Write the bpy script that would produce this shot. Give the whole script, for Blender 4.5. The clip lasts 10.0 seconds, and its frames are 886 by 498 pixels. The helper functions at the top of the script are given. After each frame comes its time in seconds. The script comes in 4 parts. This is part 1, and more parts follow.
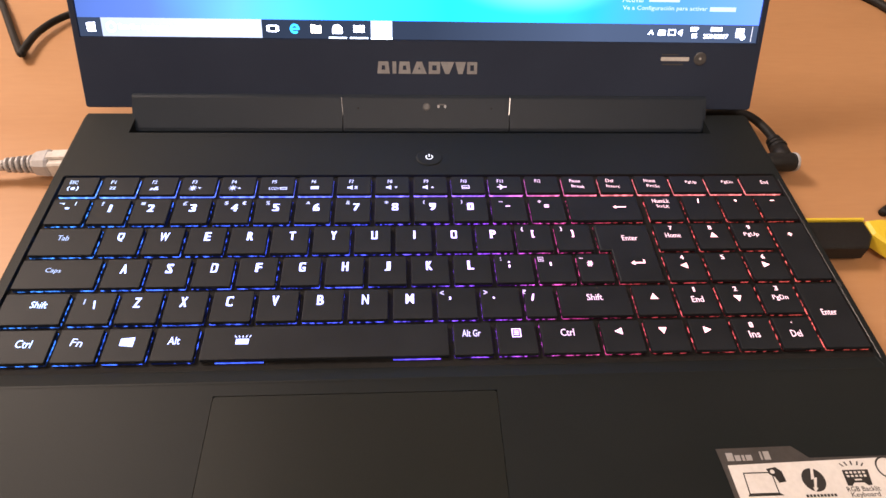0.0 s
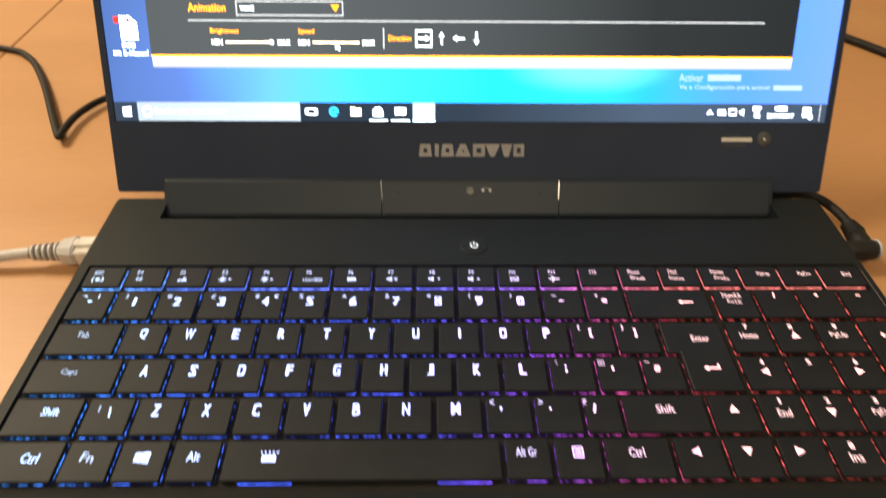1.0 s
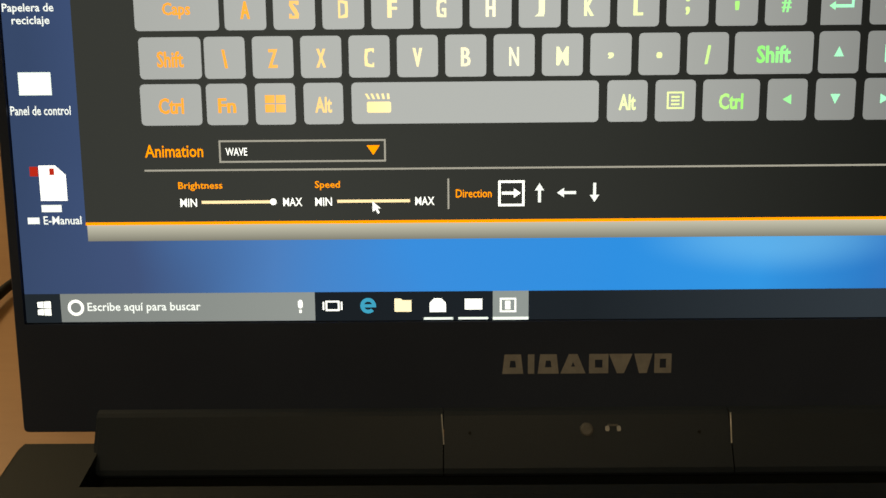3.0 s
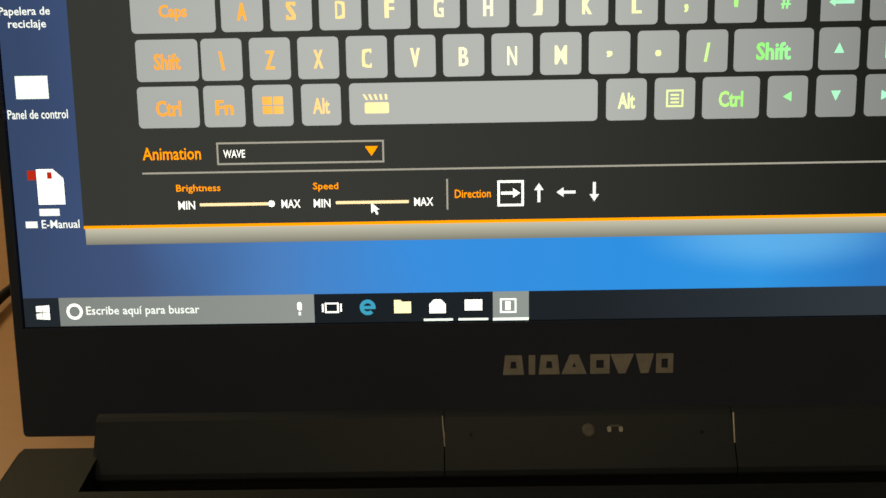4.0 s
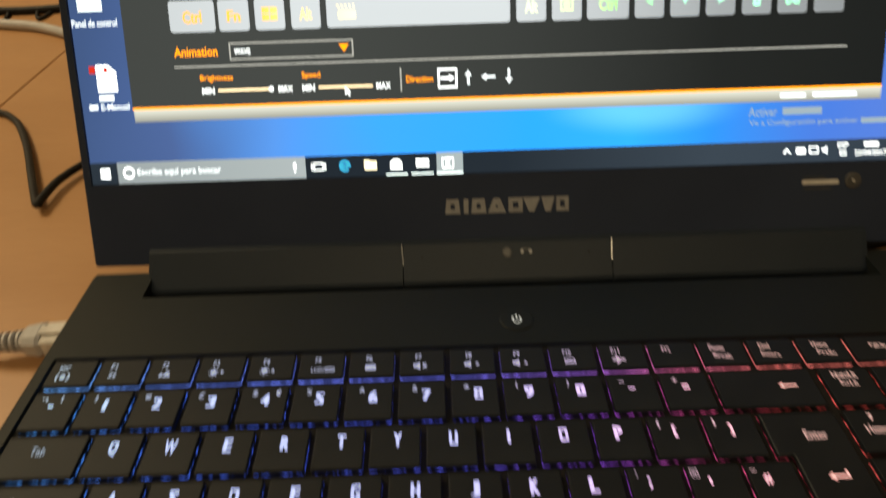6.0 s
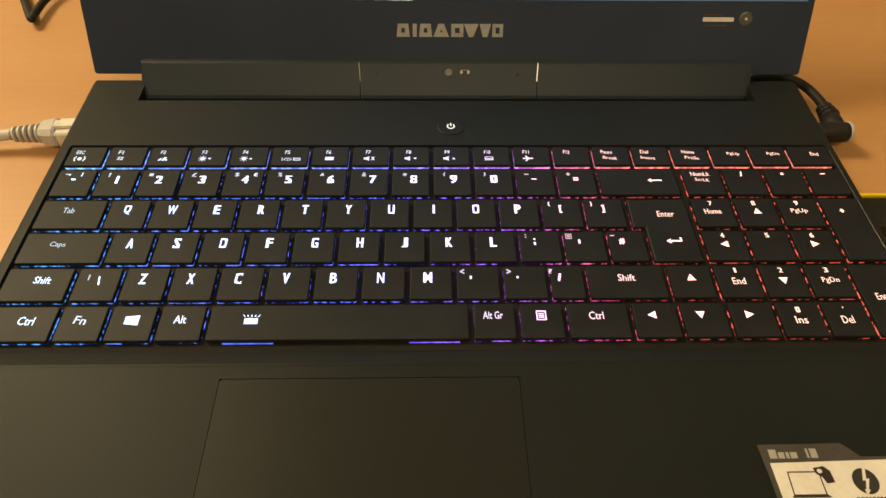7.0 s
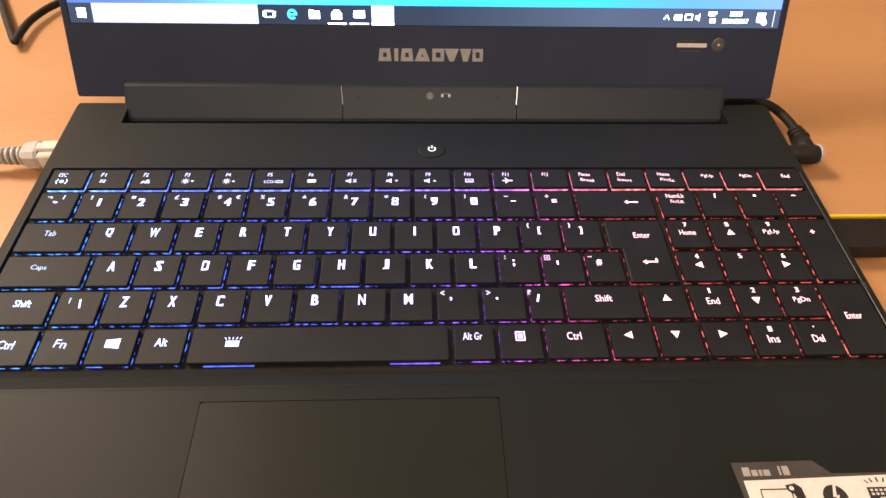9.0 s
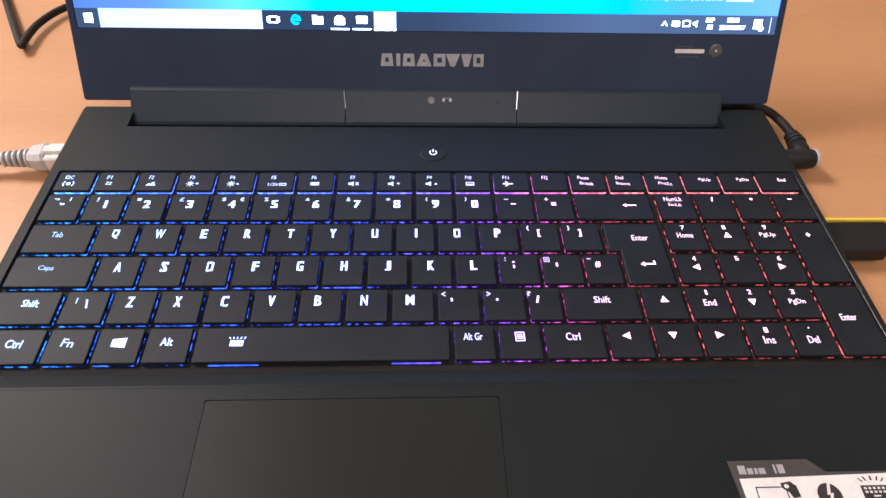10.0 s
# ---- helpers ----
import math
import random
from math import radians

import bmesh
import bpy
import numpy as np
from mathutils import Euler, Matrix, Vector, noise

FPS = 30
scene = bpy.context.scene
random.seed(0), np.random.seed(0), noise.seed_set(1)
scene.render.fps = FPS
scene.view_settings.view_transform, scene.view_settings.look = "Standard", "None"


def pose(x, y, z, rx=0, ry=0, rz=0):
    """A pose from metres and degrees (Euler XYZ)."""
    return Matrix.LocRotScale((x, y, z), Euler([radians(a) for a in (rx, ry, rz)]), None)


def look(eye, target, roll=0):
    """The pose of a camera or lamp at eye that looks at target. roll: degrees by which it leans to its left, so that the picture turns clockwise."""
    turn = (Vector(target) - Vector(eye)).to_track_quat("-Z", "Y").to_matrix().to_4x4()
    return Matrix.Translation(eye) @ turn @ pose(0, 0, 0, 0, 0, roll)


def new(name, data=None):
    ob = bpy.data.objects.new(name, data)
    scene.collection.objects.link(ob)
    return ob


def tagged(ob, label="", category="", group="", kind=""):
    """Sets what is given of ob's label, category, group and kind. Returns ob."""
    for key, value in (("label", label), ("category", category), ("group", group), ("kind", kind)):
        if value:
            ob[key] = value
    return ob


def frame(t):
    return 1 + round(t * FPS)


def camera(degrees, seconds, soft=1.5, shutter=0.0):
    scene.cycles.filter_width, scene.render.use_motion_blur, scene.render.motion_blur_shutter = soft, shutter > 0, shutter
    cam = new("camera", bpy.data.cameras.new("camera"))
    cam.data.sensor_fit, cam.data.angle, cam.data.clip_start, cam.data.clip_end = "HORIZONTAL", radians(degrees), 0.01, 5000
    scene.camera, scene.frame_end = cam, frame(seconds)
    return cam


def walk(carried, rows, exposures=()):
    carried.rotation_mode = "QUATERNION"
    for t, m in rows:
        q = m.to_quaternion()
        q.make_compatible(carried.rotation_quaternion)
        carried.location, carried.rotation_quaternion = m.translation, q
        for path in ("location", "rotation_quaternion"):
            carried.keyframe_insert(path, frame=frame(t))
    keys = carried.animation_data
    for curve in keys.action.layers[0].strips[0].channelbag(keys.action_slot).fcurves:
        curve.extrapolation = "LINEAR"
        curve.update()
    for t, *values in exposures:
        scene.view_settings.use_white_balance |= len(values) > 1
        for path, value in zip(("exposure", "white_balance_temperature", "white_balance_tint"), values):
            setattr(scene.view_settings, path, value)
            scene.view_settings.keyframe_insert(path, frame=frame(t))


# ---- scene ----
cam = camera(69.37, 10.0, shutter=0.3)
PATH = [
    (0, (-0.0134, -0.2434, 0.2250), (0.0053, -0.0461, 0.0004), 3.50),
    (0.5, (-0.0088, -0.2424, 0.2247), (0.0035, -0.0409, 0.0011), 1.38),
    (0.7, (-0.0107, -0.2348, 0.2188), (-0.0010, -0.0307, -0.0014), 0.77),
    (1, (-0.0193, -0.2173, 0.2163), (-0.0142, 0.0019, 0.0128), 0.85),
    (1.5, (-0.0335, -0.1752, 0.1959), (-0.0312, 0.0759, 0.0314), 0.23),
    (1.7, (-0.0382, -0.1565, 0.1913), (-0.0368, 0.0962, 0.0298), 0.06),
    (2, (-0.0428, -0.1302, 0.1820), (-0.0493, 0.1245, 0.0247), -1.20),
    (2.5, (-0.0465, -0.1044, 0.1784), (-0.0513, 0.1509, 0.0224), -1.01),
    (3, (-0.0428, -0.0972, 0.1762), (-0.0443, 0.1514, 0.0106), -0.62),
    (4.5, (-0.0415, -0.0965, 0.1752), (-0.0453, 0.1528, 0.0104), -1.53),
    (5, (-0.0401, -0.0968, 0.1748), (-0.0444, 0.1511, 0.0078), -1.78),
    (5.5, (-0.0387, -0.1089, 0.1873), (-0.0386, 0.1356, 0.0149), -1.54),
    (5.7, (-0.0384, -0.1319, 0.1904), (-0.0347, 0.1139, 0.0146), -1.01),
    (5.9, (-0.0319, -0.1605, 0.1917), (-0.0298, 0.0829, 0.0087), -1.45),
    (6, (-0.0271, -0.1743, 0.1906), (-0.0272, 0.0645, 0.0010), -1.87),
    (6.2, (-0.0223, -0.1978, 0.2039), (-0.0217, 0.0252, -0.0051), -0.05),
    (7.3, (-0.0079, -0.2322, 0.2147), (-0.0009, -0.0451, -0.0195), 1.20),
    (7.5, (-0.0075, -0.2312, 0.2156), (-0.0003, -0.0443, -0.0178), 1.11),
    (8, (-0.0084, -0.2316, 0.2159), (0.0026, -0.0406, -0.0142), 2.04),
    (8.5, (-0.0085, -0.2312, 0.2173), (0.0044, -0.0393, -0.0119), 2.49),
    (9, (-0.0081, -0.2321, 0.2180), (0.0048, -0.0391, -0.0103), 2.54),
    (9.5, (-0.0084, -0.2327, 0.2186), (0.0040, -0.0393, -0.0094), 2.47),
    (10, (-0.0087, -0.2354, 0.2204), (0.0042, -0.0409, -0.0066), 2.65),
]
EXPOSURES = [(0.0, 0.16, 5900, 24), (0.5, 0.08, 5900, 16), (1.1, 0.0, 6700, 6), (1.5, -0.85, 7500, 6), (1.8, -1.45, 7900, 2), (2.1, -1.9, 8200, 1), (5.55, -1.9, 8200, 1), (5.9, -1.35, 7600, 1), (6.2, -0.85, 7300, 3),
             (7.2, -0.1, 8200, -1), (7.6, -0.05, 8200, -1), (8.0, 0.2, 7500, 7), (8.5, 0.36, 6700, 20), (9.0, 0.36, 6400, 21), (9.5, 0.34, 5700, 20), (10.0, 0.36, 5100, 20)]
walk(cam, [(t, look(eye, target, roll)) for t, eye, target, roll in PATH], EXPOSURES)

# ---- light: one warm ceiling panel above the desk, to the left, the faint rest of the room, and an added fill ----
world = bpy.data.worlds.new("room_air")
scene.world = world
world.use_nodes = True
world.node_tree.nodes["Background"].inputs[0].default_value = (1.0, 0.86, 0.7, 1)
world.node_tree.nodes["Background"].inputs[1].default_value = 0.05


def area(name, place, target, sx, sy, watts, colour):
    lamp = bpy.data.lights.new(name, "AREA")
    lamp.shape, lamp.size, lamp.size_y, lamp.energy, lamp.color = "RECTANGLE", sx, sy, watts, colour
    ob = new(name, lamp)
    ob.matrix_world = look(place, target)
    return ob


area("ceiling_panel_lamp", (-1.42, 0.70, 1.84), (-1.32, 0.60, 0.0), 0.6, 1.2, 110.0, (1.0, 0.81, 0.57))
# added fill from behind, no fitting of the room
area("rear_fill_light", (0.1, -1.3, 1.84), (0.1, -1.3, 0.0), 1.2, 0.6, 24.0, (1.0, 0.81, 0.57))


# ---- materials ----
def material(name):
    m = bpy.data.materials.new(name)
    m.use_nodes = True
    nodes = m.node_tree.nodes
    return m, nodes, m.node_tree.links, nodes["Principled BSDF"]


def surface(name, a, b, rough=0.5, metal=0.0, scale=30.0, fine=600.0, bump=0.05, stretch=(1, 1, 1), spread=0.12, spec=0.5):
    """A surface that drifts between two colours at a coarse and a fine scale, with a fine relief."""
    m, nodes, links, bsdf = material(name)
    coord = nodes.new("ShaderNodeTexCoord")
    mapping = nodes.new("ShaderNodeMapping")
    mapping.inputs["Scale"].default_value = stretch
    links.new(coord.outputs["Object"], mapping.inputs["Vector"])
    coarse, grain = nodes.new("ShaderNodeTexNoise"), nodes.new("ShaderNodeTexNoise")
    coarse.inputs["Scale"].default_value, grain.inputs["Scale"].default_value = scale, fine
    coarse.inputs["Detail"].default_value = 5
    for n in (coarse, grain):
        links.new(mapping.outputs[0], n.inputs["Vector"])
    blend = nodes.new("ShaderNodeMix")
    blend.data_type = "FLOAT"
    blend.inputs[0].default_value = 0.35
    links.new(coarse.outputs[0], blend.inputs[2])
    links.new(grain.outputs[0], blend.inputs[3])
    ramp = nodes.new("ShaderNodeValToRGB")
    ramp.color_ramp.elements[0].position, ramp.color_ramp.elements[1].position = 0.5 - spread, 0.5 + spread
    ramp.color_ramp.elements[0].color, ramp.color_ramp.elements[1].color = (*a, 1), (*b, 1)
    links.new(blend.outputs[0], ramp.inputs[0])
    links.new(ramp.outputs[0], bsdf.inputs["Base Color"])
    rr = nodes.new("ShaderNodeMapRange")
    rr.inputs[3].default_value, rr.inputs[4].default_value = rough - 0.07, rough + 0.07
    links.new(coarse.outputs[0], rr.inputs[0])
    links.new(rr.outputs[0], bsdf.inputs["Roughness"])
    bsdf.inputs["Metallic"].default_value = metal
    bsdf.inputs["Specular IOR Level"].default_value = spec
    if bump:
        bp = nodes.new("ShaderNodeBump")
        bp.inputs["Strength"].default_value, bp.inputs["Distance"].default_value = bump, 0.0004
        links.new(grain.outputs[0], bp.inputs["Height"])
        links.new(bp.outputs[0], bsdf.inputs["Normal"])
    return m


def glow(name, colour, strength=1.0):
    m, nodes, links, bsdf = material(name)
    nodes.remove(bsdf)
    e = nodes.new("ShaderNodeEmission")
    e.inputs[0].default_value, e.inputs[1].default_value = (*colour, 1), strength
    links.new(e.outputs[0], nodes["Material Output"].inputs[0])
    return m


def wave_glow(name, stops, start, end, strength, white=0.0, broken=0.0):
    """Light whose colour runs along x through the stops, as the lit keys' wave does; broken: how far it falls apart into dashes."""
    m, nodes, links, bsdf = material(name)
    nodes.remove(bsdf)
    geo, sep = nodes.new("ShaderNodeNewGeometry"), nodes.new("ShaderNodeSeparateXYZ")
    links.new(geo.outputs["Position"], sep.inputs[0])
    rng = nodes.new("ShaderNodeMapRange")
    rng.inputs[1].default_value, rng.inputs[2].default_value = start, end
    links.new(sep.outputs[0], rng.inputs[0])
    ramp = nodes.new("ShaderNodeValToRGB")
    cr = ramp.color_ramp
    while len(cr.elements) < len(stops):
        cr.elements.new(0.5)
    for el, (p, c) in zip(cr.elements, stops):
        el.position, el.color = p, tuple(v + (1 - v) * white for v in c) + (1,)
    links.new(rng.outputs[0], ramp.inputs[0])
    e = nodes.new("ShaderNodeEmission")
    e.inputs[1].default_value = strength
    links.new(ramp.outputs[0], e.inputs[0])
    if broken:
        n = nodes.new("ShaderNodeTexNoise")
        n.inputs["Scale"].default_value = 380
        links.new(geo.outputs["Position"], n.inputs["Vector"])
        r2 = nodes.new("ShaderNodeMapRange")
        r2.inputs[1].default_value, r2.inputs[2].default_value = 0.47, 0.66
        r2.inputs[3].default_value, r2.inputs[4].default_value = strength * (1 - broken), strength
        links.new(n.outputs[0], r2.inputs[0])
        links.new(r2.outputs[0], e.inputs[1])
    links.new(e.outputs[0], nodes["Material Output"].inputs[0])
    return m


def panel(name, colour, strength, falls):
    """A plain field of the screen; falls paints haze and viewing-angle dimming into it, left to right."""
    stops = [(i / (len(falls) - 1), tuple(v * f for v in colour)) for i, f in enumerate(falls)]
    return wave_glow(name, stops, -0.172, 0.172, strength)


WOOD = surface("beech_laminate", (0.435, 0.224, 0.096), (0.500, 0.270, 0.122), rough=0.42, scale=5, fine=60, bump=0.02, stretch=(1, 6, 1), spread=0.22, spec=0.4)
STEEL = surface("grey_steel", (0.25, 0.25, 0.26), (0.32, 0.32, 0.33), rough=0.45, metal=0.8)
ALU = surface("black_anodised_aluminium", (0.0080, 0.0104, 0.0106), (0.0118, 0.0149, 0.0152), rough=0.52, scale=9, fine=2600, bump=0.12, spec=0.18)
ALU_EDGE = surface("worn_and_lit_edge", (0.05, 0.05, 0.05), (0.09, 0.09, 0.088), rough=0.36, metal=0.5, scale=60, fine=900)
WELL = surface("key_well_black", (0.010, 0.010, 0.010), (0.016, 0.016, 0.016), rough=0.7, spec=0.12)
PAD = surface("touchpad_black", (0.0098, 0.0118, 0.0104), (0.0132, 0.0156, 0.0139), rough=0.46, scale=7, fine=2200, bump=0.05, spec=0.18)
KEYCAP = surface("keycap_black", (0.0108, 0.0128, 0.0158), (0.0154, 0.0180, 0.0218), rough=0.50, scale=45, fine=2600, bump=0.12, spec=0.18)
BEZEL = surface("bezel_black", (0.0245, 0.0345, 0.0640), (0.0325, 0.0450, 0.0800), rough=0.40, scale=12, fine=2400, bump=0.06, spec=0.14)
HINGE = surface("hinge_dark_grey", (0.0165, 0.0230, 0.0330), (0.0220, 0.0300, 0.0420), rough=0.42, scale=15, fine=2400, bump=0.08, spec=0.18)
SILVER = surface("silver_print", (0.28, 0.285, 0.30), (0.34, 0.345, 0.36), rough=0.4, metal=0.2, scale=200)
DULL = surface("dull_grey_ring", (0.060, 0.060, 0.062), (0.085, 0.085, 0.088), rough=0.4, metal=0.2, scale=200)
BRIGHT = surface("bright_edge_metal", (0.55, 0.55, 0.54), (0.7, 0.7, 0.69), rough=0.3, metal=0.6, scale=200)
WHITE_PRINT = surface("white_print", (0.62, 0.60, 0.57), (0.72, 0.70, 0.67), rough=0.5, scale=40)
GREY_PRINT = surface("dark_grey_print", (0.045, 0.042, 0.04), (0.06, 0.056, 0.053), rough=0.45, scale=40)
TITLE_PRINT = surface("pale_grey_print", (0.30, 0.29, 0.28), (0.36, 0.35, 0.34), rough=0.5, scale=40)
INK = surface("black_ink", (0.018, 0.017, 0.016), (0.03, 0.028, 0.027), rough=0.5, scale=60)
RUBBER = surface("black_rubber", (0.010, 0.0096, 0.0094), (0.018, 0.0174, 0.0168), rough=0.55, scale=60, fine=900, spec=0.25)
LAN_GREY = surface("pale_grey_plastic", (0.42, 0.41, 0.41), (0.50, 0.49, 0.49), rough=0.45, scale=50)
RIB_GAP_SHADE = surface("shaded_grey_plastic", (0.10, 0.095, 0.09), (0.14, 0.13, 0.125), rough=0.5, scale=50)
LAN_CLEAR = surface("cloudy_clear_plastic", (0.60, 0.57, 0.53), (0.74, 0.71, 0.66), rough=0.25, scale=120)
YELLOW = surface("yellow_plastic", (0.72, 0.52, 0.02), (0.80, 0.60, 0.03), rough=0.4, scale=50)
WALL_PAINT = surface("off_white_paint", (0.62, 0.58, 0.52), (0.68, 0.64, 0.58), rough=0.8, scale=3, fine=120)
CEILING_PAINT = surface("white_ceiling_paint", (0.72, 0.71, 0.69), (0.78, 0.77, 0.75), rough=0.85, scale=3, fine=120)
FLOOR_TILE = surface("grey_floor", (0.26, 0.25, 0.24), (0.33, 0.32, 0.31), rough=0.5, scale=4, fine=80)

KEY_STOPS = [(0.0, (0.05, 0.42, 1.0)), (0.14, (0.05, 0.22, 1.0)), (0.43, (0.10, 0.14, 1.0)), (0.56, (0.42, 0.10, 0.95)),
             (0.65, (0.85, 0.10, 0.55)), (0.745, (1.0, 0.10, 0.11)), (1.0, (1.0, 0.15, 0.03))]
LEGEND = wave_glow("legend_glow", KEY_STOPS, -0.17, 0.17, 3.4, white=0.43)
LEGEND_MID = wave_glow("legend_glow_fair", KEY_STOPS, -0.17, 0.17, 2.0, white=0.55)
LEGEND_DIM = wave_glow("legend_glow_soft", KEY_STOPS, -0.17, 0.17, 1.4, white=0.55)
DEEP_STOPS = [(0.0, (0.03, 0.32, 1.0)), (0.14, (0.02, 0.14, 1.0)), (0.43, (0.05, 0.07, 1.0)), (0.56, (0.28, 0.04, 0.9)),
              (0.65, (0.66, 0.04, 0.30)), (0.745, (0.66, 0.05, 0.06)), (1.0, (0.66, 0.075, 0.035))]
SLIT = wave_glow("backlight_slit", DEEP_STOPS, -0.17, 0.17, 2.7, white=0.04, broken=0.985)
SLIT_FAINT = wave_glow("backlight_slit_faint", DEEP_STOPS, -0.17, 0.17, 1.2, white=0.02, broken=0.99)
SLIT_FULL = wave_glow("backlight_bar", DEEP_STOPS, -0.17, 0.17, 3.3, white=0.11, broken=0.66)
SPACE_GLOW = wave_glow("space_bar_light", DEEP_STOPS, -0.17, 0.17, 2.4, white=0.03, broken=0.45)
POWER_GLOW = glow("power_glow", (1.0, 1.0, 1.0), 1.3)

# the last tuple of each panel: glare and fall-off put into the colour
UI_BLACK = panel("ui_black", (0.050, 0.055, 0.058), 1.5, (1.8, 1.95, 1.45, 0.60, 0.42))
UI_KEY = panel("ui_key_grey", (1.0, 1.09, 1.28), 1.55, (0.86, 1.06, 1.06, 0.57, 0.36))
UI_WHITE = glow("ui_white", (0.94, 1.0, 1.12), 5.41)
UI_SLIDER = glow("ui_slider_peach", (1.0, 0.78, 0.52), 4.6)
UI_SOFT = glow("ui_soft_white", (0.86, 0.95, 1.08), 4.39)
UI_LINE = glow("ui_line", (0.85, 0.85, 0.86), 1.69)
UI_ORANGE = glow("ui_orange", (1.0, 0.32, 0.01), 5.07)
UI_RED = glow("ui_red", (1.0, 0.05, 0.03), 1.86)
UI_EDGE = glow("ui_edge_blue", (0.05, 0.55, 1.0), 2.54)
UI_FOLDER = glow("ui_folder", (1.0, 0.90, 0.66), 4.73)
UI_TASKBAR = panel("ui_taskbar", (0.042, 0.060, 0.092), 1.30, (1.1, 0.7, 0.85, 1.9, 1.6))
UI_SEARCH = panel("ui_search", (0.60, 0.69, 0.80), 1.69, (0.75, 1.0, 1.1, 1.0, 0.9))
UI_ACTIVE = glow("ui_active", (0.52, 0.62, 0.72), 1.9)
UI_ICON = glow("ui_icon_blue_white", (0.78, 0.92, 1.0), 4.73)
UI_FADED = glow("ui_faded_text", (0.50, 0.66, 0.85), 1.69)
UI_WAVE = wave_glow("ui_wave", [(0.0, (1.0, 0.34, 0.05)), (0.18, (1.0, 0.42, 0.07)), (0.28, (1.0, 0.80, 0.45)), (0.42, (1.0, 1.0, 0.85)), (0.60, (0.80, 1.0, 0.5)),
                                (0.68, (0.25, 0.9, 0.2)), (0.78, (0.35, 1.0, 0.75)), (1.0, (0.30, 1.0, 0.55))], -0.15, 0.14, 4.6)


def wallpaper():
    """Deep blue that brightens into a cyan beam past the middle of the screen's lower edge."""
    m, nodes, links, bsdf = material("wallpaper_blue")
    nodes.remove(bsdf)
    coord, sep = nodes.new("ShaderNodeTexCoord"), nodes.new("ShaderNodeSeparateXYZ")
    links.new(coord.outputs["Object"], sep.inputs[0])
    ramp = nodes.new("ShaderNodeValToRGB")
    rng = nodes.new("ShaderNodeMapRange")
    rng.inputs[1].default_value, rng.inputs[2].default_value = -0.172, 0.172
    links.new(sep.outputs[0], rng.inputs[0])
    cr = ramp.color_ramp
    # the first two stops are greyed to carry glare on the screen's left
    stops = [(0.0, (0.048, 0.090, 0.24)), (0.10, (0.065, 0.12, 0.34)), (0.22, (0.085, 0.29, 0.88)), (0.36, (0.035, 0.37, 1.25)), (0.52, (0.016, 0.38, 1.30)),
             (0.64, (0.020, 0.42, 1.32)), (0.74, (0.02, 0.28, 1.0)), (0.88, (0.06, 0.19, 0.78)), (1.0, (0.10, 0.20, 0.72))]
    while len(cr.elements) < len(stops):
        cr.elements.new(0.5)
    for el, (p, c) in zip(cr.elements, stops):
        el.position, el.color = p, (*c, 1)
    wob = nodes.new("ShaderNodeTexNoise")
    wob.inputs["Scale"].default_value = 14
    links.new(coord.outputs["Object"], wob.inputs["Vector"])
    add = nodes.new("ShaderNodeMath")
    add.operation = "MULTIPLY_ADD"
    add.inputs[1].default_value = 0.10
    links.new(wob.outputs[0], add.inputs[0])
    links.new(rng.outputs[0], add.inputs[2])
    sub = nodes.new("ShaderNodeMath")
    sub.operation = "SUBTRACT"
    sub.inputs[1].default_value = 0.05
    links.new(add.outputs[0], sub.inputs[0])
    links.new(sub.outputs[0], ramp.inputs[0])
    # a pale spot where the beam falls
    spot = nodes.new("ShaderNodeVectorMath")
    spot.operation = "DISTANCE"
    spot.inputs[1].default_value = (0.056, 0.0, 0.0)
    squash = nodes.new("ShaderNodeMapping")
    squash.inputs["Location"].default_value = (0, -0.087, 0)
    squash.inputs["Scale"].default_value = (1, 3.5, 0)
    links.new(coord.outputs["Object"], squash.inputs["Vector"])
    links.new(squash.outputs[0], spot.inputs[0])
    fall = nodes.new("ShaderNodeMapRange")
    fall.interpolation_type = "SMOOTHSTEP"
    fall.inputs[1].default_value, fall.inputs[2].default_value, fall.inputs[3].default_value, fall.inputs[4].default_value = 0.010, 0.046, 0.40, 0.0
    links.new(spot.outputs["Value"], fall.inputs[0])
    mix = nodes.new("ShaderNodeMix")
    mix.data_type = "RGBA"
    links.new(fall.outputs[0], mix.inputs[0])
    links.new(ramp.outputs[0], mix.inputs[6])
    mix.inputs[7].default_value = (0.26, 0.85, 1.6, 1)
    e = nodes.new("ShaderNodeEmission")
    e.inputs[1].default_value = 2.7
    links.new(mix.outputs[2], e.inputs[0])
    links.new(e.outputs[0], nodes["Material Output"].inputs[0])
    return m


UI_WALLPAPER = wallpaper()


def fade_band():
    m, nodes, links, bsdf = material("ui_band")
    nodes.remove(bsdf)
    coord, sep = nodes.new("ShaderNodeTexCoord"), nodes.new("ShaderNodeSeparateXYZ")
    links.new(coord.outputs["Object"], sep.inputs[0])
    rng = nodes.new("ShaderNodeMapRange")
    rng.inputs[1].default_value, rng.inputs[2].default_value = -0.0027, 0.0027
    rng.inputs[3].default_value, rng.inputs[4].default_value = 0.75, 2.1
    links.new(sep.outputs[1], rng.inputs[0])
    e = nodes.new("ShaderNodeEmission")
    e.inputs[0].default_value = (0.98, 1.0, 0.98, 1)
    links.new(rng.outputs[0], e.inputs[1])
    links.new(e.outputs[0], nodes["Material Output"].inputs[0])
    return m


UI_BAND = fade_band()


